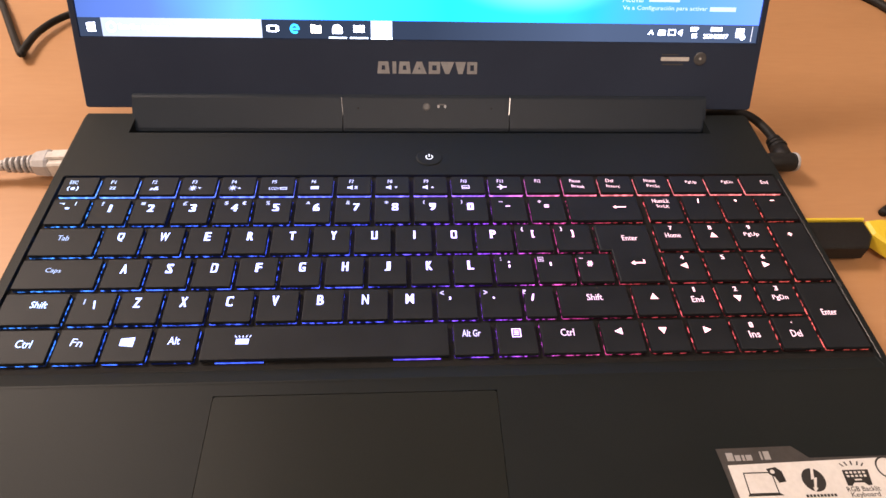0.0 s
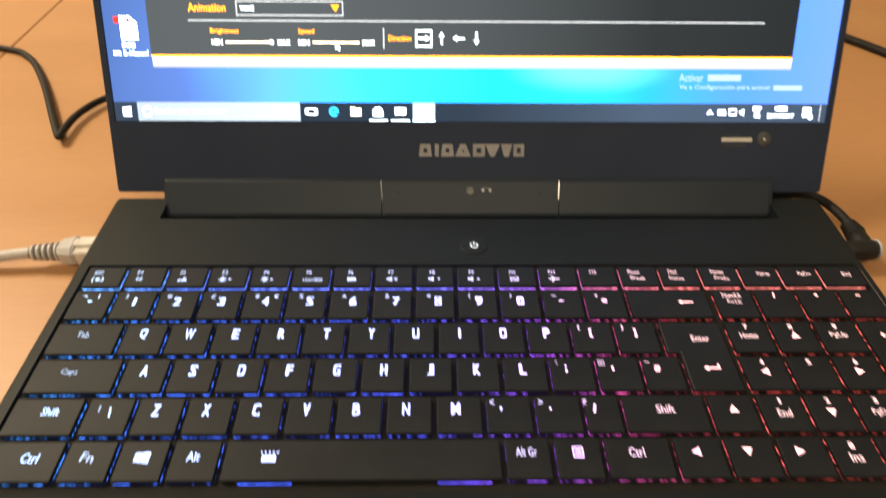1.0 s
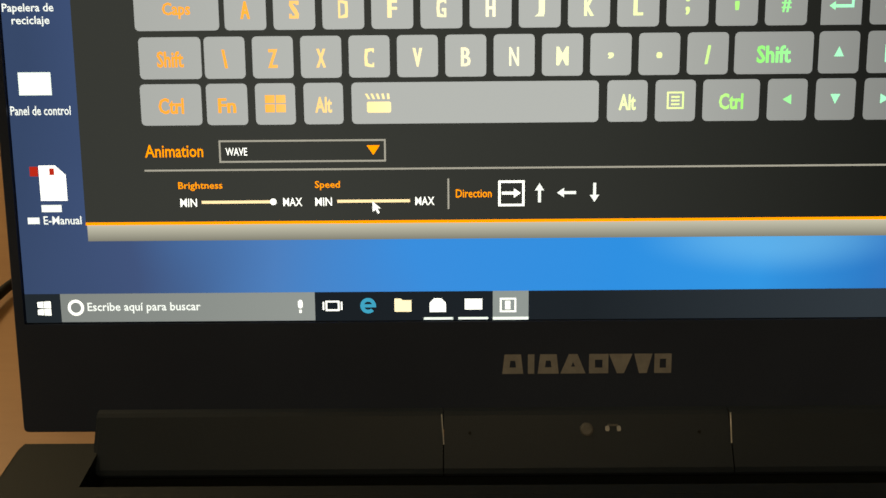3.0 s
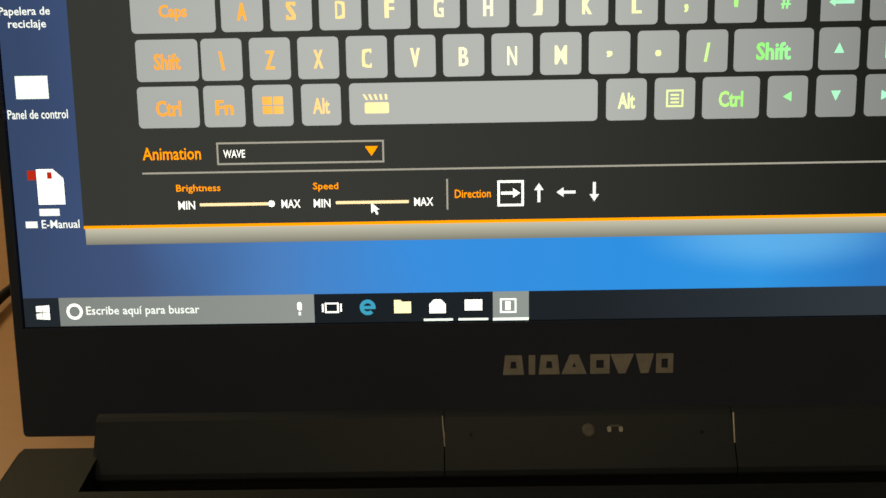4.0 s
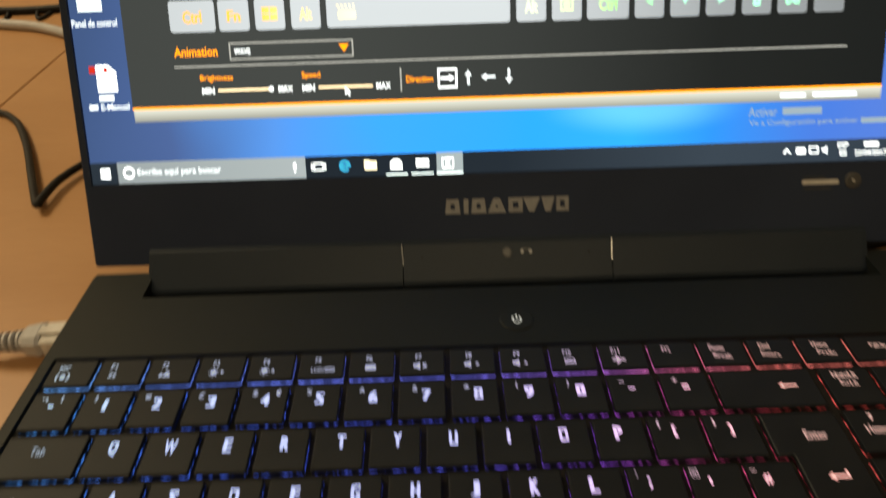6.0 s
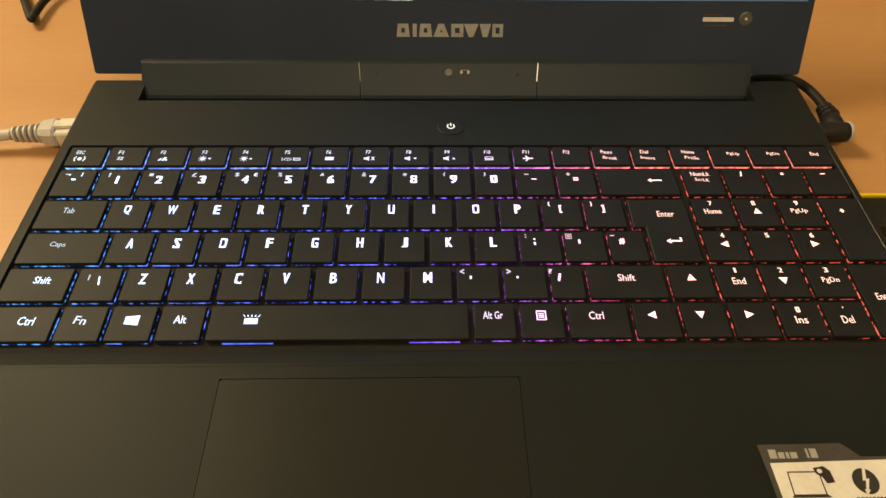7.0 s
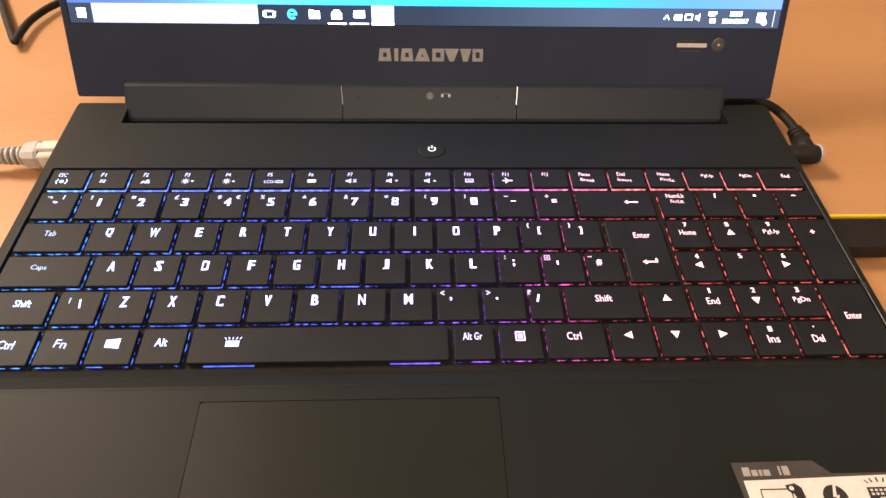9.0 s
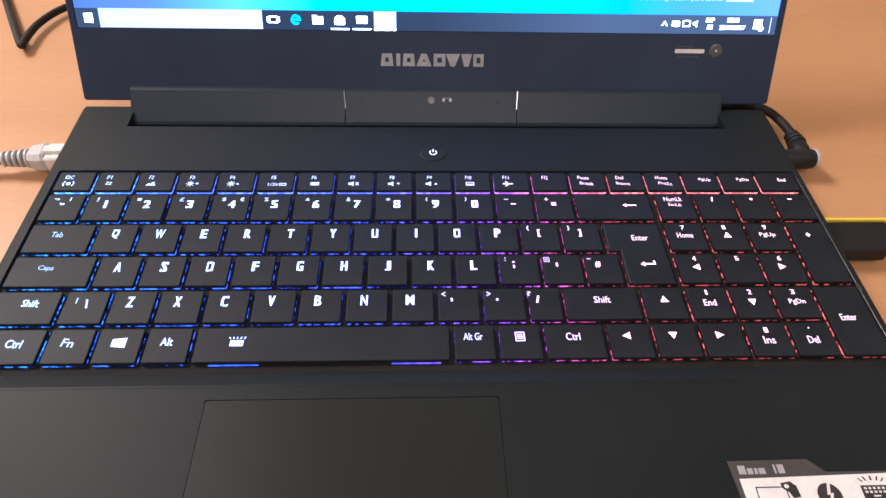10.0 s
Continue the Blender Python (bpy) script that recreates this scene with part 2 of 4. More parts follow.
# ---- mesh helpers ----
def part(name, bm, mat, parent=None, label="", smooth=False, place=None):
    me = bpy.data.meshes.new(name)
    bmesh.ops.recalc_face_normals(bm, faces=bm.faces)
    bm.to_mesh(me)
    bm.free()
    me.materials.append(mat)
    if smooth:
        for p in me.polygons:
            p.use_smooth = True
    ob = new(name, me)
    ob.parent = parent
    if place is not None:
        ob.matrix_basis = place
    return tagged(ob, label)


def again(name, me, parent, place, label=""):
    ob = new(name, me)
    ob.parent, ob.matrix_basis = parent, place
    return tagged(ob, label)


def round_rect(x0, x1, y0, y1, r=0.001, n=2):
    pts = []
    for cx, cy, a in ((x1 - r, y0 + r, -90), (x1 - r, y1 - r, 0), (x0 + r, y1 - r, 90), (x0 + r, y0 + r, 180)):
        for i in range(n):
            w = radians(a + 90 * i / (n - 1))
            pts.append((cx + r * math.cos(w), cy + r * math.sin(w)))
    return pts


def inset(pts, d):
    """The counter-clockwise outline drawn in by d."""
    out, n = [], len(pts)
    for i in range(n):
        a, b, c = Vector(pts[i - 1]), Vector(pts[i]), Vector(pts[(i + 1) % n])
        u, v = (b - a).normalized(), (c - b).normalized()
        n1, n2 = Vector((-u.y, u.x)), Vector((-v.y, v.x))
        m = (n1 + n2).normalized()
        out.append(tuple(b + m * d / max(0.3, m.dot(n1))))
    return out


def loft(loops, cap_low=True, cap_top=True):
    bm = bmesh.new()
    rings = [[bm.verts.new(p) for p in loop] for loop in loops]
    n = len(rings[0])
    for a, b in zip(rings, rings[1:]):
        for i in range(n):
            bm.faces.new((a[i], a[(i + 1) % n], b[(i + 1) % n], b[i]))
    if cap_low:
        bm.faces.new(rings[0][::-1])
    if cap_top:
        bm.faces.new(rings[-1])
    return bm


def slab(outline, layers):
    """A solid over an outline: layers of (height, inset), from below."""
    return loft([[(x, y, z) for x, y in inset(outline, d)] for z, d in layers])


def box(x0, x1, y0, y1, z0, z1, bevel=0.0005, r=None, n=2):
    r = bevel if r is None else r
    return slab(round_rect(x0, x1, y0, y1, r, n), [(z0, bevel), (z0 + bevel, 0), (z1 - bevel, 0), (z1, bevel)])


def flat(pts, z=0.0):
    bm = bmesh.new()
    bm.faces.new([bm.verts.new((x, y, z)) for x, y in pts])
    return bm


def disc(cx, cy, r, n=24):
    return [(cx + r * math.cos(2 * math.pi * i / n), cy + r * math.sin(2 * math.pi * i / n)) for i in range(n)]


def tube(points, radius, sides=10, steps=8):
    """A round cable through the points."""
    pts = [Vector(p) for p in points]
    line = []
    for i in range(len(pts) - 1):
        p0, p1, p2, p3 = pts[max(i - 1, 0)], pts[i], pts[i + 1], pts[min(i + 2, len(pts) - 1)]
        for k in range(steps):
            t = k / steps
            line.append(0.5 * (2 * p1 + (p2 - p0) * t + (2 * p0 - 5 * p1 + 4 * p2 - p3) * t * t + (3 * p1 - p0 - 3 * p2 + p3) * t ** 3))
    line.append(pts[-1])
    loops, side = [], None
    for i, p in enumerate(line):
        d = (line[min(i + 1, len(line) - 1)] - line[max(i - 1, 0)]).normalized()
        side = (d.cross(Vector((0, 0, 1))) if side is None else side - d * side.dot(d)).normalized()
        up = side.cross(d)
        loops.append([p + radius * (side * math.cos(2 * math.pi * k / sides) + up * math.sin(2 * math.pi * k / sides)) for k in range(sides)])
    return loft(loops)


def turned(profile, axis_from, axis_to, sides=16):
    """A round body along an axis: profile of (share of the length, radius)."""
    a, b = Vector(axis_from), Vector(axis_to)
    d = (b - a).normalized()
    s = d.cross(Vector((0, 0, 1))).normalized()
    u = s.cross(d)
    return loft([[a + (b - a) * f + r * (s * math.cos(2 * math.pi * k / sides) + u * math.sin(2 * math.pi * k / sides)) for k in range(sides)] for f, r in profile])


def thing(name, label, category, place=(0, 0, 0), group="", kind=""):
    ob = new(name)
    ob.location = place
    ob.empty_display_size = 0.02
    return tagged(ob, label, category, group, kind)


# ---- writing: each string once, as a mesh one unit high, centred ----
STRINGS = {}


ROUND = set("OQCGDUSJ0235689")


def squared(me, amount=0.8):
    """Draws a round letter out towards its corners, as square-built type has them."""
    co = np.array([v.co[:] for v in me.vertices])
    lo, hi = co.min(0)[:2], co.max(0)[:2]
    mid, half = (lo + hi) / 2, (hi - lo) / 2
    for v in me.vertices:
        p = (np.array(v.co[:2]) - mid) / half
        far = max(abs(p[0]), abs(p[1]), 1e-6)
        p = np.clip(p * (np.hypot(p[0], p[1]) / far) ** amount, -1, 1)
        v.co.x, v.co.y = p * half + mid


def widened(me, d):
    """Thickens the upright strokes: the letter three times, a hair apart."""
    bm = bmesh.new()
    for n, x in enumerate((-d, d, 0.0)):
        start = len(bm.verts)
        bm.from_mesh(me)
        bm.verts.ensure_lookup_table()
        for v in bm.verts[start:]:
            v.co.x += x
            v.co.z += 0.000004 * n
    out = bpy.data.meshes.new("writing")
    bm.to_mesh(out)
    bm.free()
    return out


def letter_meshes(strings, weight=0.032, lean=0.0, wide=0.0):
    made = []
    for s in strings:
        cu = bpy.data.curves.new("writing", "FONT")
        cu.body, cu.offset, cu.resolution_u, cu.shear = s, weight, 2, lean
        ob = bpy.data.objects.new("writing", cu)
        scene.collection.objects.link(ob)
        made.append((s, ob))
    bpy.context.view_layer.update()
    deps = bpy.context.evaluated_depsgraph_get()
    for s, ob in made:
        me = bpy.data.meshes.new_from_object(ob.evaluated_get(deps))
        if wide and s in ROUND:
            squared(me)
        if wide:
            me = widened(me, wide * (0.75 if s in ("W", "N", "M") else 1.0))
        co = np.array([v.co[:] for v in me.vertices])
        lo, hi = co.min(0), co.max(0)
        me.transform(Matrix.Translation((-(lo[0] + hi[0]) / 2, -(lo[1] + hi[1]) / 2, 0)))
        STRINGS[s] = (me, hi[0] - lo[0], hi[1] - lo[1])
    for s, ob in made:
        cu = ob.data
        bpy.data.objects.remove(ob)
        bpy.data.curves.remove(cu)


INKED = {}


def write(name, s, parent, x, y, z, height, mat, width=None, lean=0.0, anchor="c"):
    """The string on its parent's surface: its middle (or left end) at x, y, so high, and squeezed to the width where one is given."""
    me, w, h = STRINGS[s]
    key = (s, mat.name)
    if key not in INKED:
        me = me.copy()
        me.materials.clear()
        me.materials.append(mat)
        INKED[key] = me
    sy = height / h
    sx = sy * 0.82 if width is None else width / w
    if anchor == "l":
        x += w * sx / 2
    m = Matrix.Translation((x, y, z)) @ Matrix(((1, lean, 0, 0), (0, 1, 0, 0), (0, 0, 1, 0), (0, 0, 0, 1))) @ Matrix.Diagonal((sx, sy, 1, 1))
    return again(name, INKED[key], parent, m)


letter_meshes(list("QWERTYUIOPASDFGHJKLZXCVBNM0123456789[]{};:',./\\<>?#~@^&*()-_+=!\"£$€%|¬"), weight=0.014, wide=0.045)
letter_meshes(["M", "W", "N", "8", "B", "?", "@", "#", "$", "%", "&"], weight=0.005, wide=0.030)
letter_meshes([
    "Tab", "Caps", "Shift", "Ctrl", "Fn", "Alt", "Alt Gr", "Enter", "Ins", "Del", "End", "Home", "PgUp", "PgDn", "ESC", "Pause", "Break", "Insert", "PrtSc",
    "NumLk", "ScrLK", "F1", "F2", "F3", "F4", "F5", "F6", "F7", "F8", "F9", "F10", "F11", "F12", "LCD/", "zz"], weight=0.0, wide=0.010)
letter_meshes(["Animation", "Brightness", "Speed", "Direction", "MIN", "MAX", "WAVE", "Escribe aquí para buscar", "Papelera de", "reciclaje", "Panel de control", "E-Manual",
    "Activar", "Ve a Configuración para activar", "ESP", "ES", "25/04/2017", "RGB Backlit", "Keyboard"], weight=0.012)


# ---- the room: plain walls that close the place ----
def setting(name, bm, mat, label, category):
    return tagged(part(name, bm, mat), label, category, kind="structure")


setting("floor", box(-2.6, 2.6, -2.2, 2.4, -0.84, -0.74, 0.002), FLOOR_TILE, "plain grey floor under the desk", "floor")
setting("ceiling", box(-2.6, 2.6, -2.2, 2.4, 1.86, 1.96, 0.002), CEILING_PAINT, "plain white painted ceiling", "ceiling")
setting("wall_north", box(-2.6, 2.6, 2.4, 2.5, -0.74, 1.86, 0.002), WALL_PAINT, "plain off-white painted wall", "wall")
setting("wall_south", box(-2.6, 2.6, -2.3, -2.2, -0.74, 1.86, 0.002), WALL_PAINT, "plain off-white painted wall", "wall")
setting("wall_west", box(-2.7, -2.6, -2.2, 2.4, -0.74, 1.86, 0.002), WALL_PAINT, "plain off-white painted wall", "wall")
setting("wall_east", box(2.6, 2.7, -2.2, 2.4, -0.74, 1.86, 0.002), WALL_PAINT, "plain off-white painted wall", "wall")

# ---- desks ----
def desk(name, x0, x1, y0, y1, label):
    d = thing(name, label, "desk", group="desks")
    part("tabletop", box(x0, x1, y0, y1, -0.025, 0.0, 0.0006, 0.004, 3), WOOD, d)
    for x in (x0 + 0.06, x1 - 0.06):
        for y in (y0 + 0.06, y1 - 0.06):
            part("leg", box(x - 0.02, x + 0.02, y - 0.02, y + 0.02, -0.74, -0.025, 0.002), STEEL, d)
    return d


desk("desk", -0.3303, 1.27, -0.42, 1.10, "orange beech-coloured laminate desk under the laptop")
desk("desk", -1.93, -0.3312, -0.42, 1.10, "orange beech-coloured laminate desk with loose cables on it")

# ---- the laptop ----
laptop = thing("laptop", "open black laptop with colour-lit keys, running on the desk", "laptop")
DECK, TOP, WELL_Z = 0.0170, 0.0180, 0.0156
XL, XR, YF, YB = -0.1740, 0.1735, -0.2150, 0.0345
WX0, WX1, WY0, WY1 = -0.1706, 0.1716, -0.1235, -0.0130
PX0, PX1, PY0, PY1 = -0.0812, 0.0203, -0.2080, -0.1292

# base: sides and chamfer
hull = round_rect(XL - 0.0026, XR + 0.0030, YF - 0.0025, YB + 0.0008, 0.0024, 5)
inner = [(min(max(x, XL), XR), min(max(y, YF), YB)) for x, y in round_rect(XL, XR, YF, YB, 0.0004, 5)]
bm = loft([[(x, y, 0.0018) for x, y in inset(hull, 0.004)], [(x, y, 0.006) for x, y in hull], [(x, y, DECK - 0.0022) for x, y in hull]], True, False)
base = part("base", bm, ALU, laptop, "black aluminium lower body")
part("chamfer", loft([[(x, y, DECK - 0.0022) for x, y in hull], [(x, y, DECK - 0.0002) for x, y in inset(hull, 0.0018)], [(x, y, DECK) for x, y in inner]], False, False),
     ALU, base, "thin edge round the deck")
for fx in (-0.15, 0.15):
    for fy in (-0.20, 0.01):
        part("rubber_foot", slab(disc(fx, fy, 0.007, 12), [(0.0, 0.001), (0.0022, 0)]), RUBBER, base)


def stepped(xs, ys, height):
    """A plate in cells of given heights, with upright walls between them."""
    bm = bmesh.new()
    q = lambda *p: bm.faces.new([bm.verts.new(v) for v in p])
    nx, ny = len(xs) - 1, len(ys) - 1
    z = [[height(i, j) for j in range(ny)] for i in range(nx)]
    for i in range(nx):
        for j in range(ny):
            a, b, c, d, h = xs[i], xs[i + 1], ys[j], ys[j + 1], z[i][j]
            q((a, c, h), (b, c, h), (b, d, h), (a, d, h))
            if i + 1 < nx and z[i + 1][j] != h:
                q((b, c, h), (b, d, h), (b, d, z[i + 1][j]), (b, c, z[i + 1][j]))
            if j + 1 < ny and z[i][j + 1] != h:
                q((a, d, h), (b, d, h), (b, d, z[i][j + 1]), (a, d, z[i][j + 1]))
    bmesh.ops.remove_doubles(bm, verts=bm.verts, dist=1e-6)
    return bm


deck_xs, deck_ys = [XL, WX0, -0.1497, PX0, PX1, 0.1497, WX1, XR], [YF, PY0, PY1, WY0, WY1, 0.0188, YB]
well_cell = lambda i, j: j == 3 and 1 <= i <= 5
pad_cell = lambda i, j: j == 1 and i == 3
slot_cell = lambda i, j: j == 5 and 2 <= i <= 4
deck = part("deck", stepped(deck_xs, deck_ys, lambda i, j: WELL_Z - 0.0004 if well_cell(i, j) else DECK - 0.0010 if pad_cell(i, j) else 0.0070 if slot_cell(i, j) else DECK), ALU, laptop, "matte black palm rest and keyboard surround")
part("key_well", flat([(WX0, WY0), (WX1, WY0), (WX1, WY1), (WX0, WY1)], WELL_Z), WELL, deck, "black recessed floor under the keys")
part("well_rim", loft([[(x, y, DECK + 0.00012) for x, y in round_rect(WX0 - 0.0009, WX1 + 0.0009, WY0 - 0.0009, WY1 + 0.0009, 0.002, 4)],
                       [(x, y, DECK + 0.00012) for x, y in round_rect(WX0, WX1, WY0, WY1, 0.0012, 4)],
                       [(x, y, WELL_Z) for x, y in round_rect(WX0 + 0.0003, WX1 - 0.0003, WY0 + 0.0055, WY1 - 0.0003, 0.0012, 4)]], False, False), ALU, deck)
# the highlight on the worn rim, laid on as a paler strip
part("rim_highlight", box(WX1 + 0.0001, WX1 + 0.0006, WY0 + 0.004, WY1 - 0.004, DECK, DECK + 0.0003, 0.0001), ALU_EDGE, deck, "pale strip for the edge highlight and wear beside the number pad")
part("touchpad", slab(round_rect(PX0 + 0.00006, PX1 - 0.00006, PY0 + 0.00008, PY1 - 0.00010, 0.0012, 4), [(DECK - 0.0010, 0), (DECK - 0.0002, 0), (DECK - 0.00006, 0.00016)]), PAD, laptop, "smooth black glass touchpad")

for fx, fy, fr in ((WX1 + 0.0004, -0.0300, 0.0010), (WX1 + 0.0004, -0.0462, 0.0013), (WX1 + 0.0005, -0.0822, 0.0015)):
    part("worn_spot", slab([(fx - fr * 0.5, fy - fr), (fx + fr * 0.6, fy - fr * 1.4), (fx + fr * 0.5, fy + fr * 0.6), (fx - fr * 0.4, fy + fr * 1.3)], [(DECK + 0.0002, 0), (DECK + 0.00036, 0.0001)]), ALU_EDGE, deck, "bare metal where the edge is worn")

# a row of small vent slots under the front of the hinge
slot = None
for n in range(44):
    place = Matrix.Translation((-0.142 + n * 0.0066, 0.0160, DECK))
    if slot is None:
        slot = part("vent_slot", slab(round_rect(-0.0020, 0.0020, -0.0004, 0.0004, 0.0003), [(-0.0002, 0), (0.00006, 0)]), PAD, deck, place=place)
    else:
        again("vent_slot", slot.data, deck, place)

# power button
button = part("power_button", slab([(x * 1.12, y) for x, y in disc(0, -0.0005, 0.0058, 32)], [(DECK - 0.0002, 0), (DECK + 0.0002, 0), (DECK + 0.0004, 0.0006)]), PAD, laptop, "oval black power button")
bm = bmesh.new()
arc = [radians(90 + 38 + (360 - 76) * i / 20) for i in range(21)]
o = [bm.verts.new((0.0019 * math.cos(a), -0.0006 + 0.0019 * math.sin(a), DECK + 0.0006)) for a in arc]
i_ = [bm.verts.new((0.0013 * math.cos(a), -0.0006 + 0.0013 * math.sin(a), DECK + 0.0006)) for a in arc]
for k in range(20):
    bm.faces.new((o[k], o[k + 1], i_[k + 1], i_[k]))
bm.faces.new([bm.verts.new(p) for p in ((-0.0003, -0.0004, DECK + 0.0006), (0.0003, -0.0004, DECK + 0.0006), (0.0003, 0.0017, DECK + 0.0006), (-0.0003, 0.0017, DECK + 0.0006))])
part("power_symbol", bm, POWER_GLOW, button, "lit white power symbol")

# ---- keys ----
ROW = {"F": (-0.0271, 0.0117), "N": (-0.0452, 0.0153), "Q": (-0.0631, 0.0153), "A": (-0.0806, 0.0151), "Z": (-0.0980, 0.0150), "B": (-0.1150, 0.0147)}
KEY_MESH, SLIT_MESH = {}, {}
KZ = WELL_Z + 0.0008
LZ = TOP - KZ + 0.00006


def key(row, x0, x1, tall=0.0, label=""):
    """A low cap with softened edges over its slit of light. Its origin is at the middle of its foot."""
    y0, d = ROW[row]
    y0, y1 = y0 + 0.0003, y0 + d + tall
    w, h = round(x1 - x0 + 0.0004, 4), round(y1 - y0 + 0.0002, 4)
    if (w, h) not in KEY_MESH:
        bm = slab(round_rect(-w / 2, w / 2, -h / 2, h / 2, 0.0005, 3), [(0, 0.0), (TOP - KZ - 0.00022, 0.00006), (TOP - KZ - 0.00006, 0.00016), (TOP - KZ, 0.00036)])
        me = bpy.data.meshes.new("key")
        bmesh.ops.recalc_face_normals(bm, faces=bm.faces)
        bm.to_mesh(me)
        bm.free()
        me.materials.append(KEYCAP)
        KEY_MESH[w, h] = me
    pale = row != "F" and x0 > 0.05
    if (w, h, pale) not in SLIT_MESH:
        foot = round_rect(-w / 2, w / 2, -h / 2 - (0.00014 if row == "F" else 0), h / 2, 0.0005, 3)
        bm = loft([[(x, y, z) for x, y in inset(foot, d)] for z, d in ((-0.0007, 0.00002), (0.00008, 0.00002), (0.00012, 0.0004))], False, False)
        bmesh.ops.recalc_face_normals(bm, faces=bm.faces)
        me = bpy.data.meshes.new("backlight")
        for f in bm.faces:
            f.material_index = 1 if pale and f.calc_center_median().y < -h / 2 + 0.0003 else 0
        bm.to_mesh(me)
        bm.free()
        me.materials.append(SLIT_FULL if row == "F" else SLIT)
        me.materials.append(SLIT_FAINT)
        SLIT_MESH[w, h, pale] = me
    k = again("key", KEY_MESH[w, h], laptop, Matrix.Translation(((x0 + x1) / 2, (y0 + y1) / 2, KZ)), label)
    if w < 0.08:
        again("backlight", SLIT_MESH[w, h, pale], k, Matrix.Identity(4))
    return k


def mark(k, s, dx=-0.0010, dy=0.0021, h=0.0046, mat=None, lean=0.0, width=None):
    return write("legend", s, k, dx, dy, LZ, h, mat or LEGEND, width, lean)


def shape(k, pts, dx=0.0, dy=0.0, mat=None):
    return part("legend", flat([(x + dx, y + dy) for x, y in pts], LZ), mat or LEGEND, k)


def shapes(k, many, dx=0.0, dy=0.0, mat=None):
    bm = bmesh.new()
    for pts in many:
        bm.faces.new([bm.verts.new((x + dx, y + dy, LZ)) for x, y in pts])
    return part("legend", bm, mat or LEGEND, k)


def rect(x0, x1, y0, y1):
    return [(x0, y0), (x1, y0), (x1, y1), (x0, y1)]


def frame_rects(w, h, t):
    return [rect(-w, w, h - t, h), rect(-w, w, -h, -h + t), rect(-w, -w + t, -h + t, h - t), rect(w - t, w, -h + t, h - t)]


UP = [(-0.0017, -0.0014), (0.0017, -0.0014), (0, 0.0016)]
DOWN = [(-0.0017, 0.0014), (0, -0.0016), (0.0017, 0.0014)]
LEFT = [(0.0014, -0.0016), (0.0014, 0.0016), (-0.0017, 0)]
RIGHT = [(-0.0014, -0.0016), (0.0017, 0), (-0.0014, 0.0016)]
ARROW_BACK = [(-0.0032, 0), (-0.0016, 0.0011), (-0.0016, 0.0003), (0.0030, 0.0003), (0.0030, -0.0003), (-0.0016, -0.0003), (-0.0016, -0.0011)]
ARROW_ENTER = [(-0.0032, -0.0004), (-0.0014, 0.0008), (-0.0014, 0.0000), (0.0024, 0.0000), (0.0024, 0.0014), (0.0031, 0.0014), (0.0031, -0.0007), (-0.0014, -0.0007), (-0.0014, -0.0016)]

# function row: a name above, a small sign below
F_PITCH = 0.01783
F_NAMES = ["ESC", "F1", "F2", "F3", "F4", "F5", "F6", "F7", "F8", "F9", "F10", "F11", "F12", "Pause", "Del", "Home", "PgUp", "PgDn", "End"]
SPEAKER = [rect(-0.0019, -0.0011, -0.0005, 0.0005), [(-0.0011, -0.0005), (0.0, -0.0012), (0.0, 0.0012), (-0.0011, 0.0005)]]
SUN = [disc(-0.0006, 0, 0.0009, 8)] + [[(-0.0006 + 0.0011 * math.cos(a) - 0.0002 * math.sin(a), 0.0011 * math.sin(a) + 0.0002 * math.cos(a)),
                                       (-0.0006 + 0.0016 * math.cos(a), 0.0016 * math.sin(a)),
                                       (-0.0006 + 0.0011 * math.cos(a) + 0.0002 * math.sin(a), 0.0011 * math.sin(a) - 0.0002 * math.cos(a))] for a in [i * math.pi / 4 for i in range(8)]]
SMALL_UP, SMALL_DOWN = [(0.0012, -0.0004), (0.0024, -0.0004), (0.0018, 0.0005)], [(0.0012, 0.0004), (0.0018, -0.0005), (0.0024, 0.0004)]
SIGNS = {
    "ESC": [disc(0, 0, 0.0008, 10)] + [[(-s * 0.0012, 0.0012), (-s * 0.0016, 0.0012), (-s * 0.0021, 0), (-s * 0.0016, -0.0012), (-s * 0.0012, -0.0012), (-s * 0.0016, 0)] for s in (1, -1)],
    "F2": [[(-0.0016, -0.0010), (-0.0008, -0.0010), (-0.0002, 0.0002), (-0.0010, 0.0002)], [(-0.0004, -0.0010), (0.0006, -0.0010), (0.0014, 0.0008), (0.0004, 0.0008)], rect(0.0009, 0.0016, -0.0010, -0.0002)],
    "F3": SUN + [SMALL_DOWN], "F4": SUN + [SMALL_UP],
    "F6": [rect(-0.0015, 0.0015, -0.0008, 0.0008)],
    "F7": SPEAKER + [[(0.0006, -0.0008), (0.0010, -0.0008), (0.0020, 0.0008), (0.0016, 0.0008)], [(0.0006, 0.0008), (0.0016, -0.0008), (0.0020, -0.0008), (0.0010, 0.0008)]],
    "F8": SPEAKER + [SMALL_DOWN], "F9": SPEAKER + [SMALL_UP],
    "F10": frame_rects(0.0015, 0.0009, 0.0003) + [rect(-0.0010, 0.0010, -0.0004, 0.0000)],
    "F11": [[(-0.0018, -0.0003), (0.0016, -0.0003), (0.0020, 0), (0.0016, 0.0003), (-0.0018, 0.0003)], [(0.0004, 0.0003), (-0.0006, 0.0014), (-0.0010, 0.0014), (-0.0005, 0.0003)], [(0.0004, -0.0003), (-0.0005, -0.0003), (-0.0010, -0.0014), (-0.0006, -0.0014)]],
}
